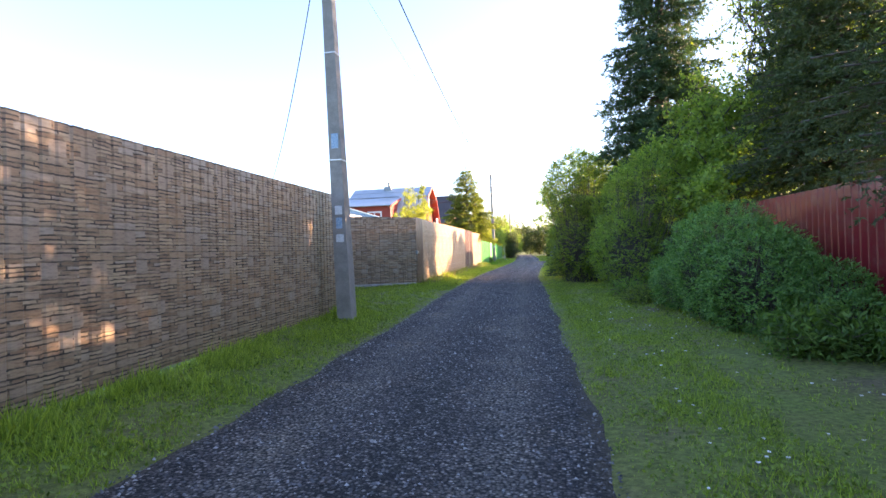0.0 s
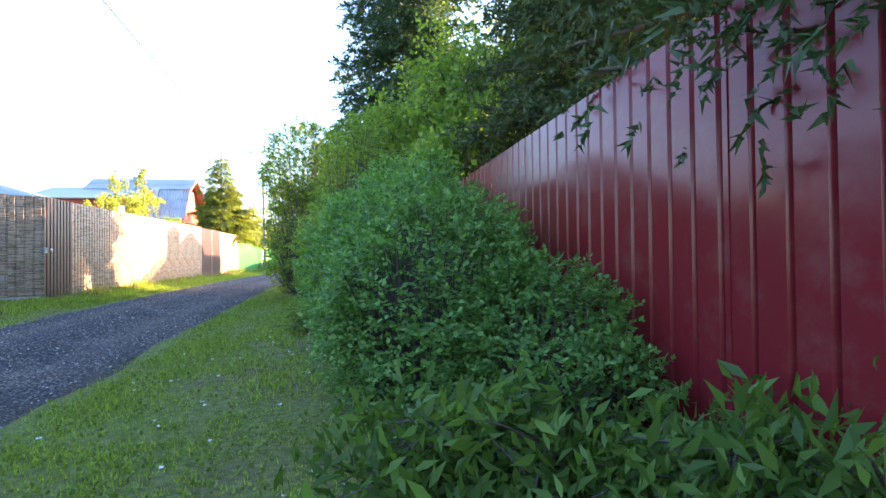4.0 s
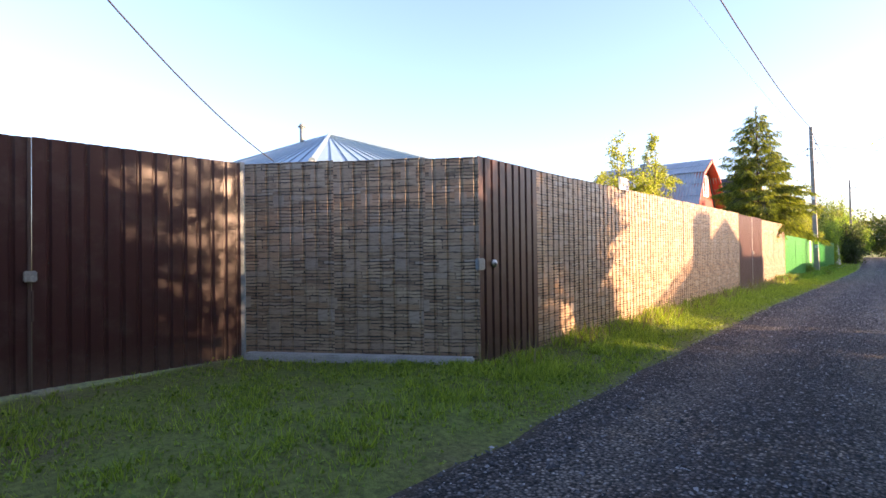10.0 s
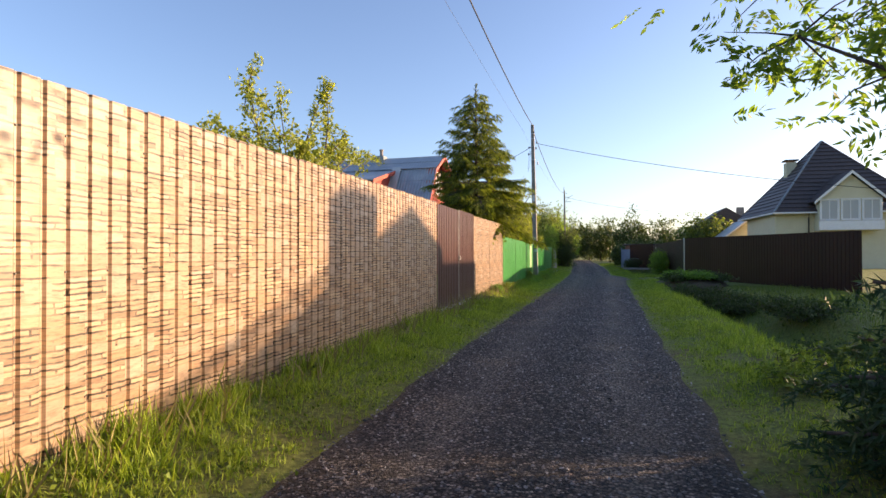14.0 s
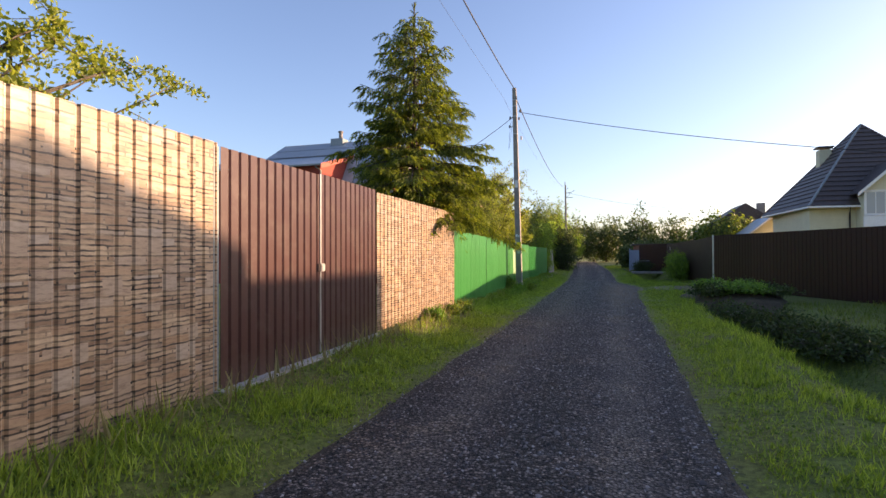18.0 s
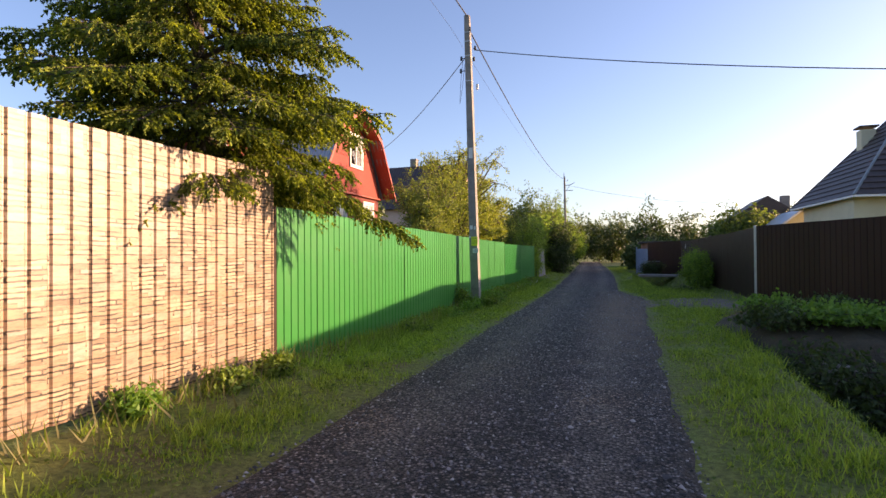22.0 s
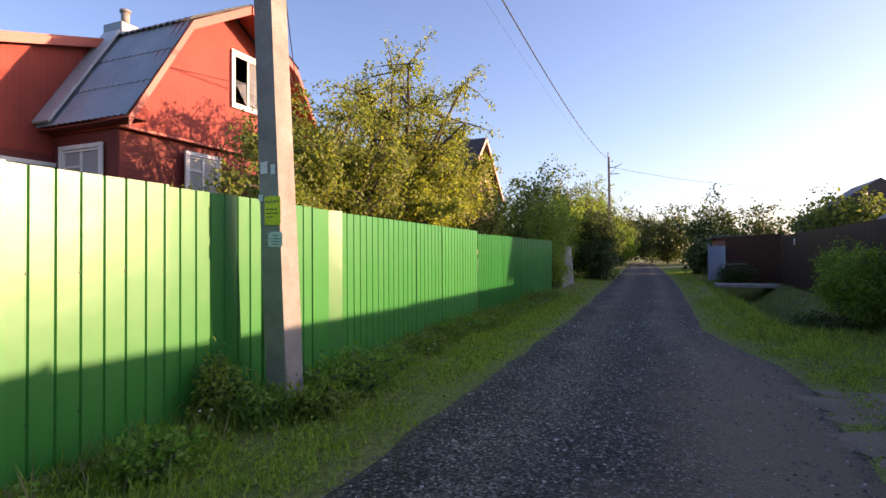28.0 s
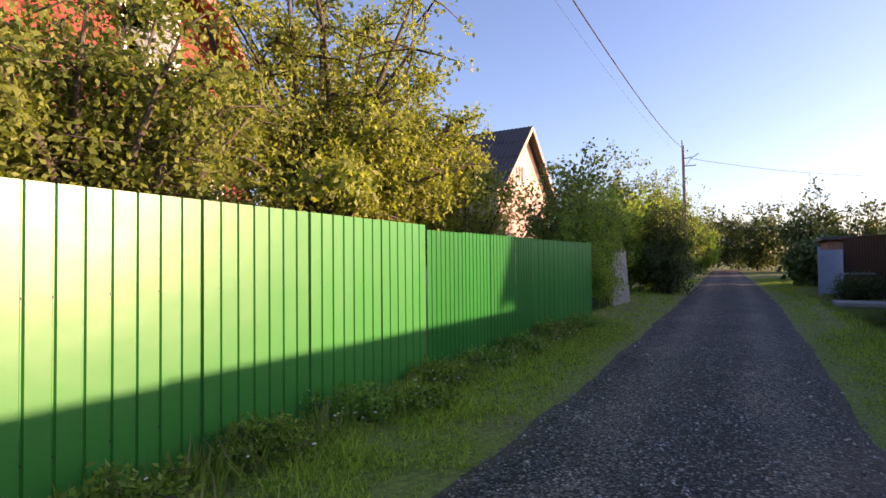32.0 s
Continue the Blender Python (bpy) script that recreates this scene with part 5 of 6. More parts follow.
yh = thing("house", "cream plastered house with a steep brown tiled hip roof", "house")
K = [(12.6, 73.2), (24.5, 74.0), (24.0, 85.2), (12.1, 84.4)]
AP = (18.2, 79.6, 12.0)
kz = 4.95
for i in range(4):
    a, b = K[i], K[(i + 1) % 4]
    ribbed_tiles("roof", yh, (*a, kz), (*b, kz), AP, M_ROOFB, 18)
    ln = math.hypot(b[0] - a[0], b[1] - a[1])
    part("gutter", box(ln, 0.12, 0.14, ln / 2, 0, -0.14, 0.02), M_WHITE, yh, m=pose(a[0], a[1], kz, 0, 0, math.degrees(math.atan2(b[1] - a[1], b[0] - a[0]))))
for i in (0, 1, 3):
    v, q = tube([(*K[i], kz), AP], [0.09, 0.09], 6)
    part("hip_cap", mesh_of("hip_cap", v, q), M_STEEL if i == 0 else M_ROOFB, yh)
part("wall", box(10.7, 10.0, 5.0, 18.3, 79.3, 0, 0.02), M_PLASTER, yh, m=None)
part("chimney", box(0.9, 0.9, 4.6, 15.9, 80.6, 5.6, 0.02), M_PLASTER, yh)
part("chimney_cap", box(1.2, 1.2, 0.12, 15.9, 80.6, 10.35, 0.02), M_ROOFB, yh)
vs = [(15.9, 72.9, 3.3), (20.3, 72.9, 3.3), (20.3, 72.9, 6.0), (18.1, 72.9, 8.0), (15.9, 72.9, 6.0)]
vs += [(x, 76.5, z) for x, _, z in vs]
part("bay_wall", mesh_of("bay_wall", vs, [(0, 1, 2, 3, 4), (9, 8, 7, 6, 5)] + [(i, i + 5, (i + 1) % 5 + 5, (i + 1) % 5) for i in range(5)]), M_PLASTER, yh)
for s in (-1, 1):
    slab([(18.1, 72.5, 8.25), (18.1 + s * 2.7, 72.5, 5.75), (18.1 + s * 2.7, 77, 5.75), (18.1, 77, 8.25)], -0.1 * s, M_ROOFB, "bay_roof", yh)
    slab([(18.1, 72.46, 8.25), (18.1 + s * 2.7, 72.46, 5.75), (18.1 + s * 2.7, 72.46, 5.5), (18.1, 72.46, 8.0)], 0.04, M_WHITE, "barge_board", yh)
for x in (16.6, 18.1, 19.6):
    window(yh, 1.25, 1.7, pose(x, 72.86, 4.2), 2)
part("balcony_rail", box(4.6, 0.1, 0.75, 18.1, 72.7, 3.35, 0.02), M_WHITE, yh)
v, q = tube([(15.5, 74.2, 0.1), (15.5, 74.2, 4.4), (15.3, 73.4, 4.9)], [0.06, 0.06, 0.06], 8)
part("downpipe", mesh_of("downpipe", v, q, smooth=True), M_ROOFB, yh)

ch = thing("house", "small cream outbuilding with a grey ridged roof", "house")
prism([(-2, 0), (2, 0), (2, 3.4), (0, 5.0), (-2, 3.4)], 6.0, M_PLASTER, "wall", ch, pose(13.4, 86.5, 0))
for s in (-1, 1):
    slab([(13.4, 86.1, 5.15), (13.4 + s * 2.4, 86.1, 3.2), (13.4 + s * 2.4, 93, 3.2), (13.4, 93, 5.15)], -0.1 * s, M_SLATE, "roof", ch)
    slab([(13.4, 86.06, 5.15), (13.4 + s * 2.4, 86.06, 3.2), (13.4 + s * 2.4, 86.06, 3.0), (13.4, 86.06, 4.95)], 0.04, M_WHITE, "barge_board", ch)
dh = thing("house", "dark brown roofed house among far trees", "house")
prism([(-4.5, 0), (4.5, 0), (4.5, 4.4), (0, 7.4), (-4.5, 4.4)], 8.0, M_ROOFB, "wall", dh, pose(13.5, 98, 0))
part("chimney", box(0.8, 0.8, 1.6, 15.5, 100, 5.9, 0.02), M_CONC, dh)

# ---- shed, blue gate and bridge by the far end of the ditch ----
M_BRICKY = mottled("brick_shed", (0.24, 0.12, 0.085), (0.32, 0.17, 0.12), 5, 0.9, 0, 0.3)
M_BLUE = mottled("blue_grey_paint", (0.22, 0.27, 0.36), (0.27, 0.33, 0.42), 4, 0.6, 0, 0.1)
sh = thing("shed", "low brick shed with a flat dark roof", "shed")
part("wall", box(4.5, 4.0, 2.2, 2.9, 80.0, 0.05, 0.02), M_BRICKY, sh)
part("roof", box(5.0, 4.6, 0.14, 2.9, 80.0, 2.25, 0.02), M_ROOFB, sh)
gb = thing("garden_gate", "narrow blue-grey metal gate beside the brown fence", "gate")
part("gate_leaf", box(0.75, 0.05, 1.7, 0.62, 76.4, 0.12, 0.01), M_BLUE, gb)
part("post", box(0.1, 0.1, 1.9, 0.2, 76.4, 0.05, 0.01), M_BLUE, gb)
br = thing("footbridge", "low concrete slab bridge over the ditch", "bridge")
part("slab", box(2.5, 1.3, 0.14, 1.45, 71.3, 0.0, 0.02), M_CONC, br)
part("pipe_rail", box(2.6, 0.06, 0.06, 1.9, 74.5, 0.9, 0.01), M_STEEL, br)
for x in (0.65, 3.15):
    part("rail_post", box(0.06, 0.06, 1.0, x, 74.5, -0.05, 0.01), M_STEEL, br)

# ---- gate fittings, posts, sills ----
M_LOCK = mottled("lock_metal", (0.45, 0.45, 0.44), (0.6, 0.6, 0.58), 10, 0.35, 0.7, 0.05)
M_SILL = mottled("sill_concrete", (0.33, 0.32, 0.29), (0.47, 0.455, 0.42), 5, 0.9, 0, 0.5, 0.005, 80)


def post(name, label, x, y, z, h, w=0.08, mat=None):
    ob = tagged(part(name, box(w, w, h, 0, 0, 0, 0.006), mat or M_STEEL), label, "post")
    ob.matrix_basis = pose(x, y, z)
    return ob


for x, y, z, h in ((-6.42, 11.90, 0.0, 2.46), (-6.43, 15.99, 0.0, 2.46), (-4.51, 31.05, -0.05, 2.52), (-4.66, 34.90, 0.0, 2.5)):
    post("gate_post", "square grey-blue steel gate post", x - 0.045, y, z, h)
# first post is an added filler, stops sky showing between door and fence
post("fence_post", "dark brown filler post closing the slit beside the garden door", -4.135, 18.80, 0.0, 2.4, 0.06, M_DBROWN)
post("fence_post", "dark steel post between two fences", -4.74, 39.50, 0.0, 2.05, 0.09, M_DBROWN)
post("fence_post", "pale steel corner post of the brown fence", 2.80, 51.22, 0.0, 2.22, 0.06, M_LOCK)


def sill(label, p0, p1, w, h, z):
    ln = math.hypot(p1[0] - p0[0], p1[1] - p0[1])
    bm = box(ln, w, h, ln / 2, 0, 0, 0.015, 2)
    ob = tagged(part("sill", bm, M_SILL), label, "sill")
    ob.matrix_basis = frame_at(p0, p1, z, z)
    return ob


sill("pale concrete footing strip under the stone-print fence", (-6.35, 15.98), (-4.02, 17.33), 0.14, 0.2, 0.01)
sill("pale concrete footing strip under the stone-print fence", (-3.80, 10.47), (-6.30, 11.78), 0.12, 0.22, -0.1)
sill("concrete threshold of the garden door", (-3.97, 17.42), (-4.04, 18.82), 0.2, 0.17, -0.1)
sill("rough concrete threshold under the brown gate", (-4.46, 31.0), (-4.58, 34.95), 0.22, 0.26, -0.07)


def fitted(name, bm, mat, gate, x, y, z, label=""):
    return part(name, bm, mat, gate, label, pose(x, y, z))


for g, lx, lz in ((GATE1, 1.97, 0.99), (GATE2, 1.92, 1.06)):
    fitted("lock_box", box(0.10, 0.05, 0.10, 0, -0.03, 0, 0.01, 2), M_LOCK, g, lx, 0, lz, "pale metal lock box")
    fitted("edge_strip", box(0.03, 0.012, 2.3, 0, -0.010, 0, 0.003), M_LOCK if g is GATE2 else M_BROWN, g, lx, 0, 0.0)
    fitted("latch_bar", box(0.02, 0.02, 0.28, 0, -0.014, 0, 0.004), M_BROWN, g, lx + 0.02, 0, lz - 0.36)
fitted("lock_plate", box(0.14, 0.05, 0.13, 0, -0.03, 0, 0.012, 2), M_STEEL, DOOR1, 0.0, 0, 1.07, "grey-green steel lock plate")
v, q = join([tube([(0, 0, 0), (0, -0.025, 0)], [0.045, 0.042], 16), tube([(0, -0.025, 0), (0, -0.045, 0)], [0.02, 0.016], 12)])
part("knob", mesh_of("knob", v, q, smooth=True), M_LOCK, DOOR1, "round chrome handle rose", pose(0.31, 0, 1.14))

# house-number board
sg = thing("number_board", "white board with the plot numbers on the fence top", "sign", frame_at((-4.17, 21.52), (-4.185, 21.96), 2.36, 2.36))
part("board", box(0.44, 0.02, 0.21, 0.22, -0.01, 0.035, 0.004), M_WHITE, sg)
M_INK = mottled("black_ink", (0.07, 0.065, 0.055), (0.11, 0.10, 0.09), 10, 0.6, 0, 0)


def lettering(text, size, mat, parent, m, name="lettering"):
    cu = bpy.data.curves.new(name, "FONT")
    cu.body, cu.size, cu.align_x, cu.align_y, cu.extrude = text, size, "CENTER", "CENTER", 0.001
    cu.offset = size * 0.006
    tmp = bpy.data.objects.new("tmp_text", cu)
    scene.collection.objects.link(tmp)
    me = bpy.data.meshes.new_from_object(tmp.evaluated_get(bpy.context.evaluated_depsgraph_get()))
    bpy.data.objects.remove(tmp)
    return part(name, me, mat, parent, m=m)


lettering("116-117", 0.165, M_INK, sg, pose(0.22, -0.023, 0.145, 90, 0, 0) @ Matrix.Diagonal((0.76, 1, 1, 1)), "plot_number")

# folded edge of the green fence behind the pole
fo = thing("green_fence", "folded green steel edge where two fence runs meet", "fence")
for (ax, ay), (bx_, by) in (((-5.17, 49.98), (-5.185, 50.31)), ((-5.185, 50.31), (-5.115, 50.50)), ((-5.115, 50.50), (-5.195, 50.58))):
    ln = math.hypot(bx_ - ax, by - ay)
    s_ = part("folded_sheet", sheet_mesh(round(ln, 2), 2.0, 0.6, 0.02, 0.004, M_GREEN), None, fo)
    s_.matrix_basis = frame_at((ax, ay), (bx_, by), -0.03, -0.03)

# ---- pole fittings, notices, cables ----
M_TIN = mottled("galvanised_band", (0.5, 0.5, 0.5), (0.65, 0.65, 0.64), 20, 0.4, 0.8, 0)
M_CABLE = mottled("black_cable", (0.02, 0.02, 0.02), (0.035, 0.035, 0.035), 10, 0.6, 0, 0)
M_YELLOW = mottled("yellow_paper", (0.68, 0.66, 0.03), (0.75, 0.72, 0.05), 8, 0.9, 0, 0.2)
M_PAPER = mottled("white_paper", (0.62, 0.63, 0.62), (0.74, 0.75, 0.74), 12, 0.9, 0, 0.2)
M_BLUEP = mottled("blue_paint", (0.10, 0.30, 0.50), (0.45, 0.55, 0.62), 30, 0.8, 0, 0)


def pole_at(base, top, z):
    b, t = Vector(base), Vector(top)
    return b + (t - b) * ((z - b.z) / (t.z - b.z))


def band(pole_ob, base, top, z, w):
    c = pole_at(base, top, z) - Vector(base)
    part("band", box(w * 0.96, w + 0.012, 0.025, c.x - w * 0.03, c.y, c.z, 0.004), M_TIN, pole_ob)


P1B, P1T = (-3.25, 9.1, 0.0), (-3.68, 9.45, 8.6)
P2B, P2T = (-4.675, 48.9, 0.1), (-4.80, 48.6, 8.14)
for z in (2.95, 5.0):
    band(POLE1, P1B, P1T, z, 0.30 - 0.015 * z + 0.012)
for z in (7.65, 7.4, 7.0, 6.3):
    band(POLE2, P2B, P2T, z, 0.256 - 0.012 * z + 0.012)

v, q = join([tube([(0.0, 0.0, 8.45), (0.55, -0.05, 8.5), (0.95, -0.08, 8.72)], [0.035, 0.03, 0.025], 6), tube([(0.05, 0.0, 7.9), (0.5, -0.05, 8.47)], [0.02, 0.02], 5)])
part("bracket", mesh_of("bracket", v, q), M_STEEL, POLE3, "steel lamp bracket near the pole top")


def patch(pole_ob, base, top, z, w, h, face_w, mat, name, label="", dx=0.0):
    """A paper or paint patch on the -y face of a pole."""
    c = pole_at(base, top, z) - Vector(base)
    bm = bmesh.new()
    n = 5
    grid = [[bm.verts.new((c.x + dx + (i / n - 0.5) * w, c.y - face_w / 2 - 0.006 - 0.004 * noise.noise(Vector((i, j, z * 9))), c.z + (j / n - 0.5) * h + (0.012 * noise.noise(Vector((i * 3, j, z))) if j in (0, n) else 0))) for i in range(n + 1)] for j in range(n + 1)]
    for j in range(n):
        for i in range(n):
            bm.faces.new((grid[j][i], grid[j][i + 1], grid[j + 1][i + 1], grid[j + 1][i]))
    return part(name, bm, mat, pole_ob, label)


patch(POLE2, P2B, P2T, 1.83, 0.18, 0.26, 0.238, M_YELLOW, "notice", "yellow handwritten paper notice", 0.03)
patch(POLE2, P2B, P2T, 1.57, 0.16, 0.13, 0.241, M_PAPER, "notice", "white paper notice with pale blue print", 0.05)
for k in range(5):
    patch(POLE2, P2B, P2T, 1.912 - 0.003 * (k % 2), 0.014, 0.024, 0.244, M_INK, "ink_line", "", -0.035 + 0.032 * k)
for z, row in ((1.842, (0.03, 0.05, 0.02)), (1.805, (0.045, 0.02, 0.04)), (1.772, (0.03, 0.03))):
    x = -0.04
    for w in row:
        patch(POLE2, P2B, P2T, z, w, 0.009, 0.244, M_INK, "ink_line", "", x + w / 2)
        x += w + 0.012
for z, w in ((1.605, 0.09), (1.575, 0.13), (1.55, 0.12), (1.525, 0.10)):
    patch(POLE2, P2B, P2T, z, w, 0.008, 0.247, M_BLUE, "ink_line", "", 0.05)
for z, w, h, dx in ((2.2, 0.05, 0.09, 0.05), (2.22, 0.08, 0.11, -0.05), (1.95, 0.05, 0.06, -0.1), (4.3, 0.12, 0.3, 0.0)):
    patch(POLE2, P2B, P2T, z, w, h, 0.256 - 0.012 * z + 0.006, M_PAPER, "torn_paper", "torn remains of white paper", dx)
for z, w, h, mat, lab in ((3.32, 0.14, 0.28, M_BLUEP, "smudge of blue and white paint"), (2.02, 0.14, 0.16, M_PAPER, "torn white paper"), (1.78, 0.12, 0.2, M_BLUEP, "smudge of blue and white paint"), (1.5, 0.15, 0.14, M_PAPER, "torn white paper")):
    patch(POLE1, P1B, P1T, z, w, h, 0.30 - 0.015 * z + 0.006, mat, "smudge", lab)


def cable(label, a, b, sag, r, n=20, name="cable"):
    a, b = Vector(a), Vector(b)
    pts = [tuple(a.lerp(b, k / n) - Vector((0, 0, 4 * sag * (k / n) * (1 - k / n)))) for k in range(n + 1)]
    v, q = tube(pts, [r] * (n + 1), 5)
    return tagged(part(name, mesh_of(name, v, q, smooth=True), M_CABLE), label, "cable")


cable("black overhead power cable between two poles", (-3.1, 9.4, 8.17), (-4.80, 48.58, 8.12), 0.81, 0.018)
cable("black overhead power cable between two poles", (-4.72, 48.5, 7.7), (-6.4, 92.0, 9.3), 0.9, 0.018)
cable("black overhead power cable running back along the lane", (-3.1, 9.4, 8.17), (-2.0, -25.0, 8.3), 0.6, 0.018)
cable("thin telephone wire above the lane", (-4.4, 9.4, 8.9), (-5.3, 48.6, 7.9), 0.5, 0.004)
cable("thin telephone wire above the lane", (-5.3, 48.6, 7.9), (-7.2, 92.0, 9.5), 0.6, 0.004)
cable("black service cable to the blue-roofed house", (-3.65, 9.42, 7.76), (-10.37, 18.85, 3.3), 0.78, 0.012)
cable("black service cable to the red house", (-4.85, 48.6, 7.0), (-12.0, 58.4, 6.6), 0.25, 0.012)
cable("black service cable crossing the lane", (-4.6, 48.6, 7.16), (13.42, 43.06, 3.15), 0.45, 0.012)
cable("black service cable crossing the lane", (-6.3, 92.0, 8.7), (14.0, 100.0, 7.0), 0.8, 0.012)


def hook(pole_ob, base, z, dx, dy):
    c = Vector((dx, dy, z - base[2]))
    v, q = join([tube([tuple(c + Vector((-dx * 0.6, 0, 0))), tuple(c)], [0.012, 0.012], 6), tube([tuple(c - Vector((0, 0, 0.05))), tuple(c + Vector((0, 0, 0.06)))], [0.035, 0.03], 8)])
    part("insulator", mesh_of("insulator", v, q, smooth=True), M_CABLE, pole_ob)


for z, dx in ((7.75, 0.05), (7.2, 0.2), (6.9, 0.16), (6.6, -0.22), (6.95, -0.2)):
    hook(POLE2, P2B, z, dx - 0.1, -0.32)
v, q = tube([(-0.27, -0.28, 6.8), (-0.33, -0.3, 6.2), (-0.36, -0.3, 5.6), (-0.3, -0.3, 5.9), (-0.22, -0.27, 6.7)], [0.006] * 5, 5)
part("loose_wire", mesh_of("loose_wire", v, q), M_CABLE, POLE2)
part("junction_box", box(0.07, 0.05, 0.16, 0.14, -0.28, 5.95, 0.01), M_WHITE, POLE2)
part("cross_arm", box(0.9, 0.06, 0.06, 0.3, 0.1, 7.9, 0.01), M_STEEL, POLE3)
part("lamp_arm", box(0.08, 0.08, 1.6, -0.15, 0.15, 8.2, 0.01), M_STEEL, POLE3)
hook(POLE3, (-6.4, 92.0, 0.2), 9.2, 0.2, 0.1)

# grey weathered boards at the end of the green fence
M_OLDWOOD = mottled("weathered_wood", (0.22, 0.20, 0.18), (0.36, 0.34, 0.31), 6, 0.9, 0, 0.4, 0.006, 40)
ob_ = thing("board_panel", "leaning panel of weathered grey boards by the lilac", "fence", pose(-5.55, 67.0, 0.05, 0, 0, 80))
for k in range(10):
    part("board", box(0.12, 0.025, 1.75 + 0.08 * math.sin(k * 2.1), 0.13 * k, 0, 0.0, 0.005), M_OLDWOOD, ob_, m=pose(0, 0, 0, -4, 0, 0))

# drive and worn earth on the right
M_EARTH = mottled("worn_earth", (0.15, 0.112, 0.082), (0.22, 0.168, 0.124), 2.2, 0.95, 0, 0.7, 0.012, 55)


def earth_patch(name, label, cx, cy, rx, ry, seed, rise=0.012, mat=None):
    vs, fs, n, rings = [], [], 80, 7
    zz = lambda x, y: max(ground_z(x, y), road_z(x, y) if xl(y) < x < xr(y) else -9) + rise
    for r in range(rings + 1):
        for k in range(n):
            a = 2 * math.pi * k / n
            wob = 1 + 0.55 * noise.noise(Vector((math.cos(a) * 1.7 + seed, math.sin(a) * 1.7, 0))) + 0.3 * noise.noise(Vector((math.cos(a) * 6 + seed, math.sin(a) * 6, 1))) + 0.16 * noise.noise(Vector((math.cos(a) * 17 + seed, math.sin(a) * 17, 1)))
            f = max(0.02, r / rings)
            x, y = cx + math.cos(a) * rx * wob * f, cy + math.sin(a) * ry * wob * f
            vs.append((x, y, zz(x, y) - (0.03 if r == rings else 0)))
        if r:
            o = (r - 1) * n
            fs += [(o + k, o + n + k, o + n + (k + 1) % n, o + (k + 1) % n)[::-1] for k in range(n)]
    fs.append(tuple(range(n)))
    return tagged(part(name, mesh_of(name, vs, fs, smooth=True), mat or M_EARTH), label, "ground", kind="structure")


earth_patch("drive", "bare trodden drive up to the brown fence", 1.55, 50.1, 1.6, 1.55, 4.1, 0.02)


# ---- culvert under the drive: pipe end, mound of soil, dry grass and weeds ----
M_MOUND = mottled("mound_soil", (0.055, 0.042, 0.028), (0.12, 0.095, 0.06), 3.0, 0.95, 0, 0.9, 0.02, 45)
L_STRAW = leafy("straw", (0.20, 0.15, 0.08), (0.36, 0.29, 0.16), 0.2, 0.8)
cv = thing("culvert", "rough concrete culvert pipe end in an earth bank", "culvert")
ring = []
for y, r in ((42.15, 0.40), (42.15, 0.31), (43.4, 0.31), (43.4, 0.40)):
    ring.append([(1.95 + r * math.cos(2 * math.pi * k / 24), y, -0.42 + r * math.sin(2 * math.pi * k / 24)) for k in range(24)])
rv_ = [p for q in ring for p in q]
rf_ = [(i * 24 + k, i * 24 + (k + 1) % 24, ((i + 1) % 4) * 24 + (k + 1) % 24, ((i + 1) % 4) * 24 + k) for i in range(4) for k in range(24)]
part("pipe", mesh_of("pipe", rv_, rf_, smooth=True), M_CONC, cv)
MX, MY, MRX, MRY = 2.25, 44.75, 1.45, 2.3


def mound_z(x, y):
    d = math.hypot((x - MX) / MRX, (y - MY) / MRY)
    return ground_z(x, max(y, 43.6)) + 0.42 * max(0.0, 1 - d * d) ** 0.7 + 0.07 * noise.noise(Vector((x * 2.3, y * 2.3, 1.0))) - 0.06


mvs, mfs, NR, NK = [], [], 12, 64
for j in range(NR + 1):
    for k in range(NK):
        a = 2 * math.pi * k / NK
        f = max(0.02, j / NR)
        x, y = MX + MRX * f * math.cos(a), MY + MRY * f * math.sin(a)
        z = mound_z(x, y)
        if j == NR:
            z = min(z, ground_z(x, y) - 0.05)
        mvs.append((x, y, z))
    if j:
        o = (j - 1) * NK
        mfs += [(o + k, o + NK + k, o + NK + (k + 1) % NK, o + (k + 1) % NK)[::-1] for k in range(NK)]
mfs.append(tuple(range(NK)))
part("bank", mesh_of("bank", mvs, mfs, smooth=True), M_MOUND, cv, "mound of brown soil")
for i, (dx, dy, r, h, k) in enumerate([(-0.75, -1.2, 0.6, 0.3, 2600), (0.1, -1.3, 0.7, 0.32, 3200), (0.85, -0.9, 0.6, 0.3, 2400), (-0.55, 0.1, 0.55, 0.24, 1800), (0.45, 0.2, 0.6, 0.22, 1800)]):
    x, y = MX + dx, MY + dy
    broadleaf("weeds", "broad-leaved green weeds covering the earth mound", "plants", (x, y, mound_z(x, y)), 0.2, 0.006, [(0, 0, h * 0.45, r, r * 1.1, h * 0.5)], 40, 5, k, 0.075, L_WEED if i % 2 else L_DITCH, 400 + i, 0.06, -0.2, 9, "mound weeds", ratio=0.6)
rngm = np.random.default_rng(77)
mp_ = [(MX + rngm.normal() * 0.5, MY + 1.0 + rngm.normal() * 0.6) for _ in range(1500)]
ST_P = np.array([(x, y, mound_z(x, y)) for x, y in mp_])
sill_ = tagged(part("sill", box(3.6, 0.16, 0.14, 1.8, 0, 0, 0.015, 2), M_CONC), "pale concrete strip under the brown fence", "sill")
sill_.matrix_basis = frame_at((2.88, 51.0), (4.15, 47.7), 0.0, 0.0)
tg = tagged(part("sign_plate", box(0.16, 0.02, 0.24, 0, 0, 0, 0.004), M_WHITE), "small white plate on the brown fence", "sign")
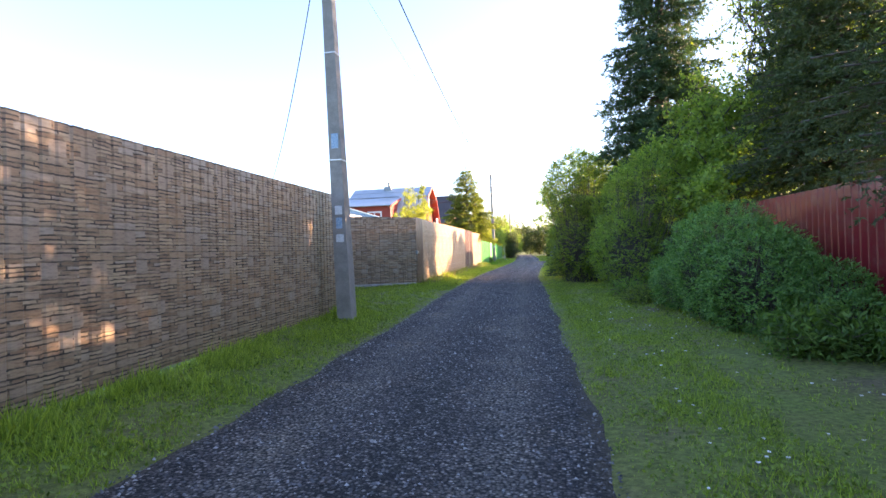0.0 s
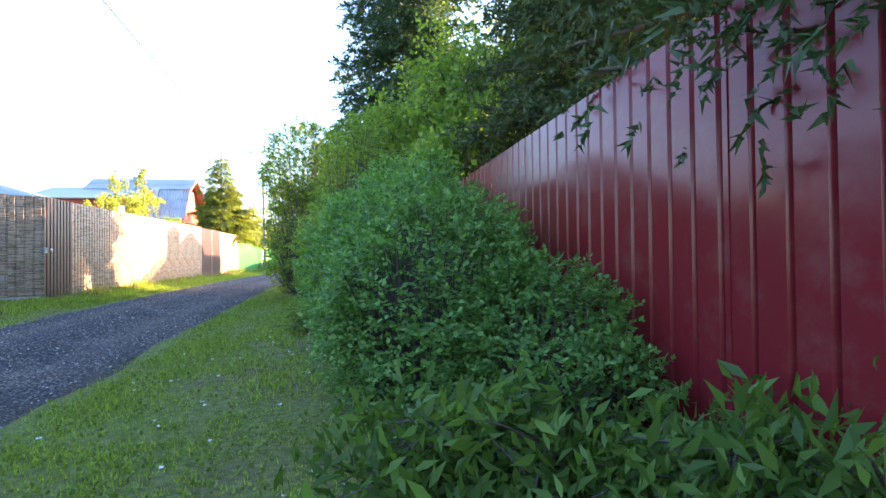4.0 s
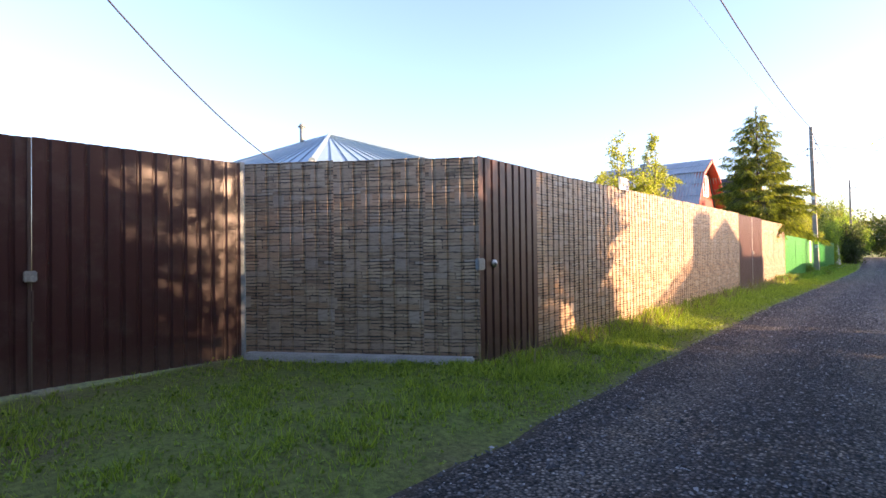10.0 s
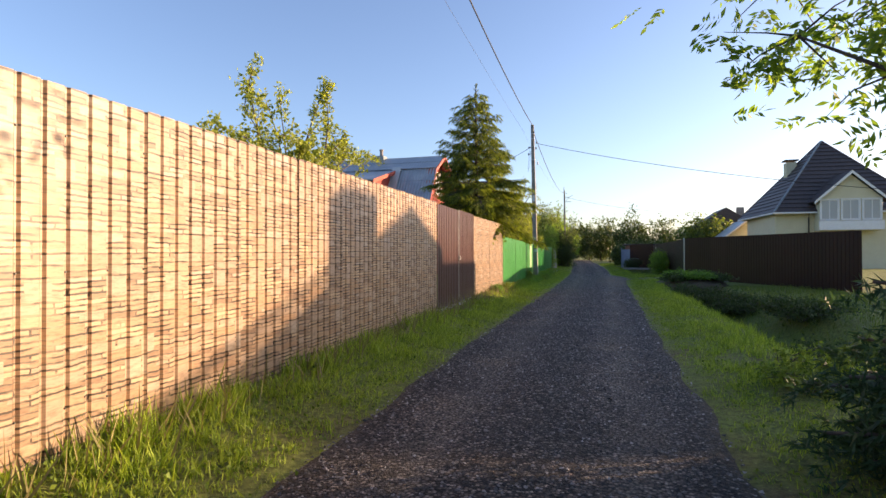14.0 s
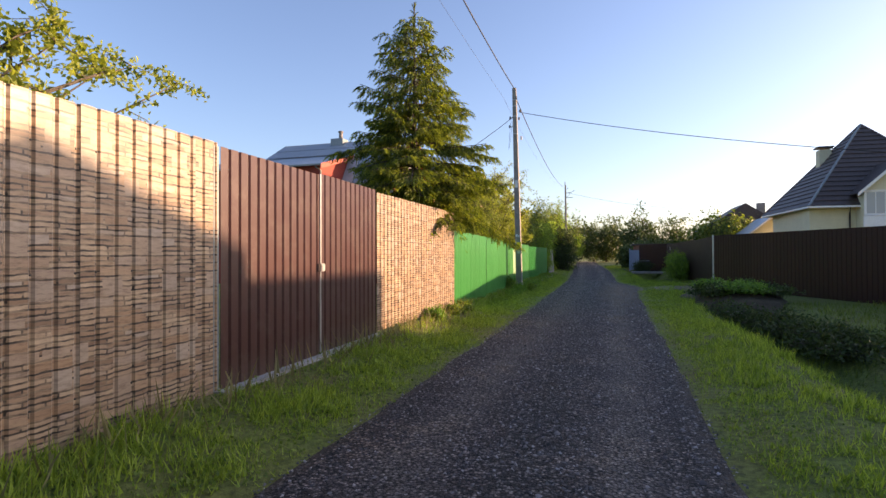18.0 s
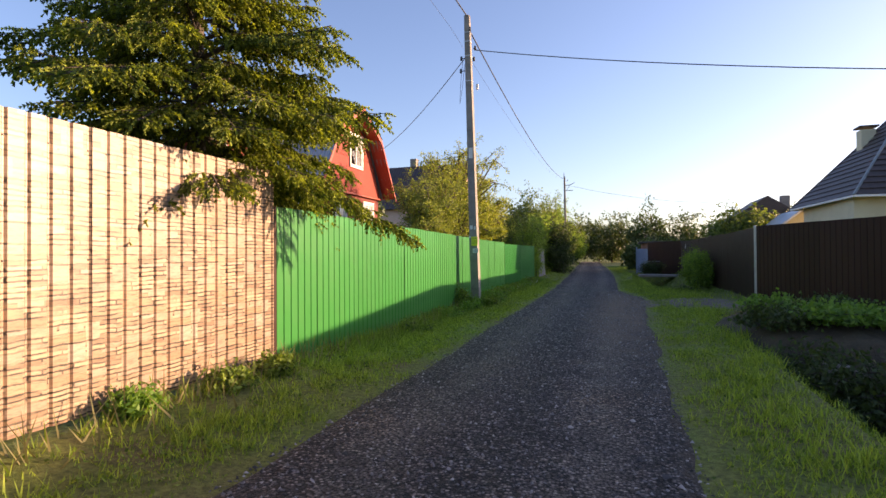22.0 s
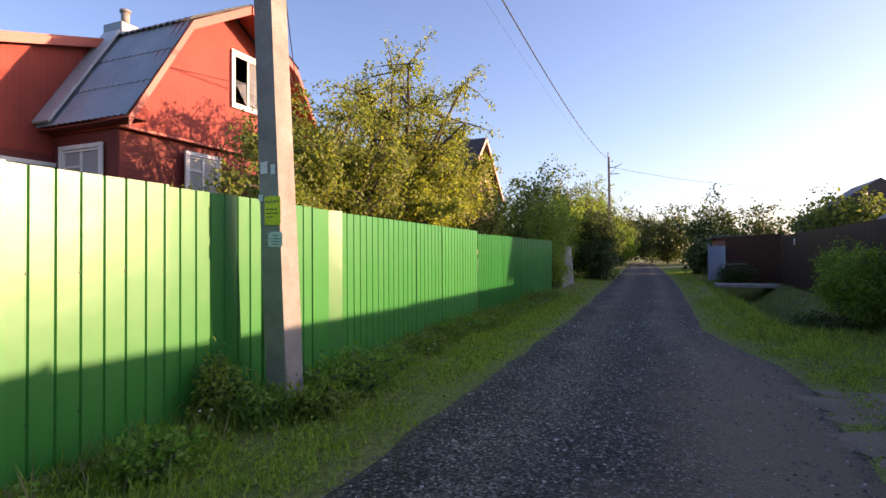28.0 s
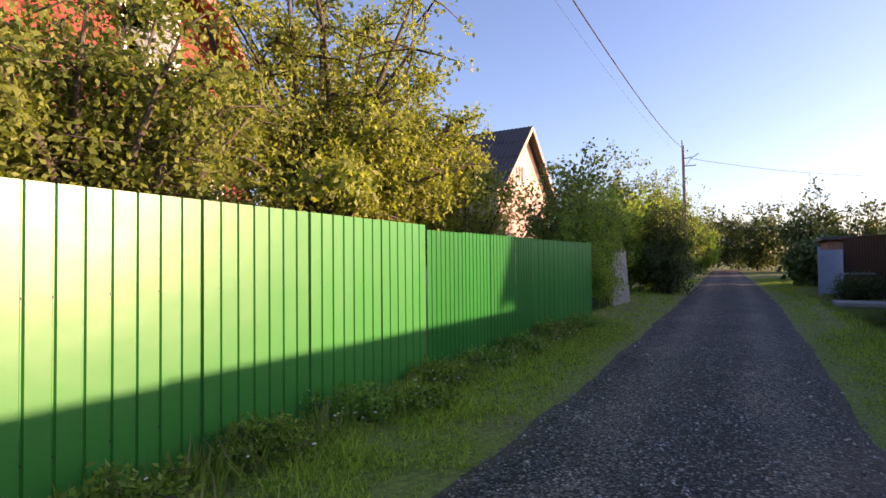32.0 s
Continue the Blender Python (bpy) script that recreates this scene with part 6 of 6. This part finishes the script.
tg.matrix_basis = pose(2.755, 69.0, 1.75, 0, 0, 90)

# ---- loose gravel, grass and small weeds ----
def stones(name, label, n, seed, y0, y1, smin, smax):
    """Loose crushed stones lying on the lane, thicker between and beside the wheel tracks."""
    rng = np.random.default_rng(seed)
    ys = rng.uniform(y0, y1, n * 2)
    us = rng.uniform(0.025, 0.975, n * 2)
    dens = 0.35 + 0.65 * np.clip(np.abs(us - 0.27) / 0.12, 0, 1) * np.clip(np.abs(us - 0.76) / 0.12, 0, 1)
    dens *= np.where((np.abs(ys - 49.2) < 6.0) & (us > 0.55), 0.35, 1.0)
    keep = rng.uniform(size=n * 2) < dens
    ys, us = ys[keep][:n], us[keep][:n]
    n = len(ys)
    P = np.empty((n, 3))
    for i in range(n):
        a, b = xl(ys[i]), xr(ys[i])
        x = a + (b - a) * us[i]
        P[i] = (x, ys[i], road_z(x, ys[i]))
    s = rng.uniform(smin, smax, (n, 1)) * rng.uniform(0.6, 1.25, (n, 1))
    P[:, 2] += 0.12 * s[:, 0]
    base = np.array([(1, 0, 0), (-1, 0, 0), (0, 1, 0), (0, -1, 0), (0, 0, 0.75)], float)
    V = base[None] + rng.normal(size=(n, 5, 3)) * 0.28
    ang = rng.uniform(0, 6.283, n)
    c, sn = np.cos(ang)[:, None], np.sin(ang)[:, None]
    V = np.stack([V[..., 0] * c - V[..., 1] * sn, V[..., 0] * sn + V[..., 1] * c, V[..., 2]], -1) * s[:, None] + P[:, None]
    F = np.array([(0, 2, 4), (2, 1, 4), (1, 3, 4), (3, 0, 4)])
    F = (F[None] + (np.arange(n) * 5)[:, None, None]).reshape(-1, 3)
    me = bpy.data.meshes.new(name)
    me.vertices.add(5 * n)
    me.vertices.foreach_set("co", V.ravel())
    me.loops.add(12 * n)
    me.loops.foreach_set("vertex_index", F.ravel())
    me.polygons.add(4 * n)
    me.polygons.foreach_set("loop_start", np.arange(0, 12 * n, 3))
    me.update(calc_edges=True)
    return tagged(part(name, me, M_STONES), label, "gravel", kind="stuff")


def stones_material():
    m, n, l, b = material("crushed_stone", 0.8)
    geo = n.new("ShaderNodeNewGeometry")
    r = ramp(n, [(0.0, (0.022, 0.022, 0.023)), (0.45, (0.085, 0.085, 0.086)), (0.8, (0.19, 0.188, 0.187)), (0.97, (0.40, 0.39, 0.375))])
    l.new(geo.outputs["Random Per Island"], r.inputs[0])
    v = coords(n)
    f = noise_tex(n, l, 120, 3, 0.6, v)
    g = ramp(n, [(0.3, (0.75, 0.75, 0.75)), (0.7, (1.2, 1.2, 1.2))])
    l.new(f.outputs[0], g.inputs[0])
    l.new(mix(n, l, 1.0, r.outputs[0], g.outputs[0], "MULTIPLY"), b.inputs["Base Color"])
    return m


M_STONES = stones_material()
stones("gravel", "loose grey crushed stones scattered on the lane", 54000, 5, 1.0, 56.0, 0.006, 0.0145)
stones("gravel", "coarser loose stones on the lane", 3500, 6, 1.0, 60.0, 0.012, 0.021)


def grass(name, label, P, hgt, seed, mat):
    """Narrow leaning blades, at the points P with the heights hgt."""
    rng = np.random.default_rng(seed)
    n = len(P)
    a = rng.uniform(0, 6.283, n)
    side = np.stack([np.cos(a), np.sin(a), np.zeros(n)], 1)
    b = rng.uniform(0, 6.283, n)
    lean = np.stack([np.cos(b), np.sin(b), np.zeros(n)], 1) * (rng.uniform(0.1, 0.75, (n, 1)))
    h = hgt[:, None]
    w = (0.0042 + 0.022 * h) * rng.uniform(0.7, 1.3, (n, 1))
    up = np.array([0, 0, 1.0])
    tip = P + up * h * (1 - 0.35 * np.linalg.norm(lean, axis=1, keepdims=True)) + lean * h
    V = np.stack([P - side * w, P + side * w, tip], 1).reshape(-1, 3)
    me = bpy.data.meshes.new(name)
    me.vertices.add(3 * n)
    me.vertices.foreach_set("co", V.ravel())
    me.loops.add(3 * n)
    me.loops.foreach_set("vertex_index", np.arange(3 * n))
    me.polygons.add(n)
    me.polygons.foreach_set("loop_start", np.arange(0, 3 * n, 3))
    me.update(calc_edges=True)
    return tagged(part(name, me, mat), label, "grass", kind="stuff")


L_GRASS = leafy("grass_blades", (0.112, 0.2, 0.026), (0.375, 0.49, 0.082), 0.42, 0.6)
L_CLOVER = leafy("clover", (0.06, 0.115, 0.016), (0.24, 0.34, 0.062), 0.35, 0.6)
L_BANK = leafy("bank_grass", (0.07, 0.11, 0.02), (0.2, 0.26, 0.05), 0.35, 0.7)
L_DRY = leafy("dry_stems", (0.17, 0.16, 0.07), (0.28, 0.25, 0.12), 0.2, 0.8)


def left_limit(y):
    """Where the fences stand on the left."""
    return T_LL[at_y(y)]


T_LL = np.interp(YT, [-8, 10.5, 10.52, 11.95, 15.95, 17.4, 31, 39.4, 39.6, 64, 66, 100], [-3.25, -3.78, -3.8, -6.38, -6.38, -4.0, -4.45, -4.62, -4.85, -5.35, -6.4, -7.6]).tolist()


def scatter(n, seed, side):
    """Blade feet and heights, in uneven tufts."""
    rng = np.random.default_rng(seed)
    out, hs, made = [], [], 0
    while made < n:
        k = rng.uniform()
        y = rng.uniform(-1.0, 18.0) if k < (0.45 if side > 0 else 0.35) else rng.uniform(16, 62.0) if k < 0.9 else rng.uniform(60, 95)
        if side < 0:
            a, b = left_limit(y), xl(y)
            x = rng.uniform(a, b + 0.04)
            d = (x - a) / max(0.3, b - a)
            low = 0.1 if 11.9 < y < 19.0 or 30.9 < y < 35 else 1.0
            h = 0.065 + 0.13 * low * math.exp(-((x - a) / 0.3)) + 0.05 * max(0.0, 1 - abs(d - 0.5) * 2) * (1 if y > 17 else 0.6)
            if 11.5 < y < 16.5 and x < -5.3 and rng.uniform() < 0.55:
                continue
        else:
            a = xr(y)
            x = a - 0.02 + abs(rng.normal()) * (1.5 if y < 28 else 1.15)
            if 0.45 < x and 48.4 < y < 51.9 and rng.uniform() < 0.85:
                continue
            if (x + 0.6) ** 2 / 0.6 + (y - 46.4) ** 2 / 8 < 1 and rng.uniform() < 0.5:
                continue
            if y < 6.5 and x > 2.1 and rng.uniform() < 0.75:
                continue
            h = 0.05 + (0.09 if y > 26 else 0.0) * min(1.0, max(0.0, x - a))
            if x > 4.2 and y < 22:
                continue
        if side < 0 and 35 < y < 39.6 and x < left_limit(y) + 0.75 and rng.uniform() < 0.8:
            continue
        t = noise.noise(Vector((x * 1.3, y * 1.3, 5.0))) + 0.5 * noise.noise(Vector((x * 4.1, y * 4.1, 2.0)))
        if rng.uniform() > 0.85 + 0.7 * t:
            continue
        if (side < 0 and x > xl(y) - 0.14 or side > 0 and x < xr(y) + 0.14) and rng.uniform() < 0.6:
            continue
        m_ = int(rng.integers(3, 11))
        tall = h * (0.75 + 0.65 * max(-0.5, t)) * rng.uniform(0.7, 1.5)
        q = rng.normal(size=(m_, 2)) * 0.04 + (x, y)
        z = ground_z(x, y) - 0.008
        out.append(np.c_[q, np.full(m_, z)])
        hs.append(tall * rng.uniform(0.5, 1.25, m_))
        made += m_
    return np.concatenate(out), np.concatenate(hs)


PL, HL = scatter(150000, 101, -1)
grass("grass", "green verge grass, taller along the foot of the fences", PL, HL, 1, L_GRASS)
PR, HR = scatter(160000, 102, 1)
grass("grass", "short green grass on the verge beside the lane", PR, HR, 2, L_GRASS)
rngb = np.random.default_rng(41)
bank = []
while len(bank) < 26000:
    y = rngb.uniform(27, 44) if rngb.uniform() < 0.5 else rngb.uniform(54, 78)
    x = rngb.uniform(1.2, 6.5) if y < 50 else rngb.uniform(-0.2, 2.7)
    if math.hypot((x - MX) / MRX, (y - MY) / MRY) > 0.95 and noise.noise(Vector((x * 1.7, y * 1.7, 8.0))) > -0.35:
        bank.append((x, y, ground_z(x, y) - 0.005))
PB = np.array(bank)
grass("grass", "rough green grass on the ditch banks", PB, rngb.uniform(0.06, 0.2, len(PB)), 5, L_BANK)
rngc = np.random.default_rng(7)
for nm, PP, k, sz in (("clover", PL, 60000, 0.032), ("clover", PR, 62000, 0.027)):
    idx = rngc.integers(0, len(PP), k)
    Q = PP[idx] + rngc.normal(size=(k, 3)) * np.array([0.05, 0.05, 0.0])
    Q[:, 2] += rngc.uniform(0.01, 0.07, k) * np.where(Q[:, 1] > 40, 1.6, 0.7)
    me = leaf_mesh("clover", Q, sz, rngc, 0.0, 0.75, 0.08, flat=True)
    tagged(part("clover", me, L_CLOVER), "low clover and plantain leaves in the verge", "weeds", kind="stuff")
# tall seed stalks by the fences
rngd = np.random.default_rng(9)
yy = rngd.uniform(17, 63, 1900)
xx = np.array([left_limit(y) + 0.04 + abs(rngd.normal()) * 0.22 for y in yy])
PD = np.array([(x, y, ground_z(x, y)) for x, y in zip(xx, yy)])
grass("dry_grass", "long bent stalks of dry grass at the fence foot", PD, rngd.uniform(0.14, 0.4, len(PD)), 3, L_DRY)
grass("straw", "dry straw-coloured grass on the earth mound", ST_P, rngd.uniform(0.05, 0.2, len(ST_P)), 8, L_STRAW)
yy = rngd.uniform(41, 63, 7000)
xx = np.array([left_limit(y) + 0.03 + abs(rngd.normal()) * 0.3 for y in yy])
PT = np.array([(x, y, ground_z(x, y)) for x, y in zip(xx, yy) if noise.noise(Vector((x, y * 1.7, 1.0))) > -0.12])
grass("tall_grass", "tall green grass tufts at the foot of the green fence", PT, rngd.uniform(0.12, 0.34, len(PT)), 4, L_CLOVER)
# broad-leaved weeds at the fence foot
for i, (x, y, r, h) in enumerate([(-4.35, 49.5, 0.5, 0.5), (-4.95, 48.35, 0.35, 0.62), (-4.55, 48.5, 0.28, 0.34), (-4.2, 48.8, 0.3, 0.3), (-4.55, 49.9, 0.5, 0.42), (-4.9, 53.2, 0.4, 0.3), (-4.7, 50.9, 0.4, 0.3), (-5.0, 56.0, 0.5, 0.28), (-4.6, 46.2, 0.45, 0.25), (-4.5, 43.8, 0.4, 0.22), (-5.0, 58.6, 0.5, 0.32), (2.3, 11.6, 0.5, 0.4), (2.2, 13.2, 0.6, 0.5), (0.9, 26.0, 0.5, 0.35), (-4.4, 47.3, 0.3, 0.3), (-4.75, 52.1, 0.4, 0.26), (-5.0, 54.3, 0.4, 0.3), (-4.6, 55.0, 0.45, 0.2), (-5.05, 57.2, 0.45, 0.3), (-5.0, 60.2, 0.6, 0.4), (-4.95, 61.8, 0.5, 0.35), (-4.35, 38.3, 0.28, 0.2), (-4.45, 37.3, 0.22, 0.18), (-4.35, 39.0, 0.24, 0.24)]):
    broadleaf("weeds", "clump of leafy green weeds in the verge", "plants", (x, y, ground_z(x, y)), 0.2, 0.006, [(0, 0, h * 0.5, r, r, h * 0.5)], 30, 5, 1700, 0.055, L_CLOVER if i % 2 else L_WEED, 300 + i, 0.04, -0.2, 9, "verge weeds", ratio=0.5)
# small white flowers
M_PETAL = mottled("white_petal", (0.75, 0.74, 0.72), (0.85, 0.84, 0.82), 40, 0.7, 0, 0)
rngf = np.random.default_rng(12)
fl = []
for k in range(150):
    y = rngf.uniform(2, 12) if k < 90 else rngf.uniform(48, 60)
    x = xr(y) + rngf.uniform(0.3, 2.2) if k < 90 else left_limit(y) + rngf.uniform(0.1, 0.9)
    z = ground_z(x, y) + (0.06 if k < 90 else 0.22)
    for a in range(5):
        fl.append(((x, y, z), (math.cos(a * 1.257), math.sin(a * 1.257), 0.3)))
me = leaf_mesh("white_flowers", np.array([p for p, _ in fl]), 0.016, rngf, 0.0, 0.8, 0.05, np.array([d for _, d in fl]) * 4)
tagged(part("white_flowers", me, M_PETAL), "tiny white flowers dotted through the verge", "flowers", kind="stuff")
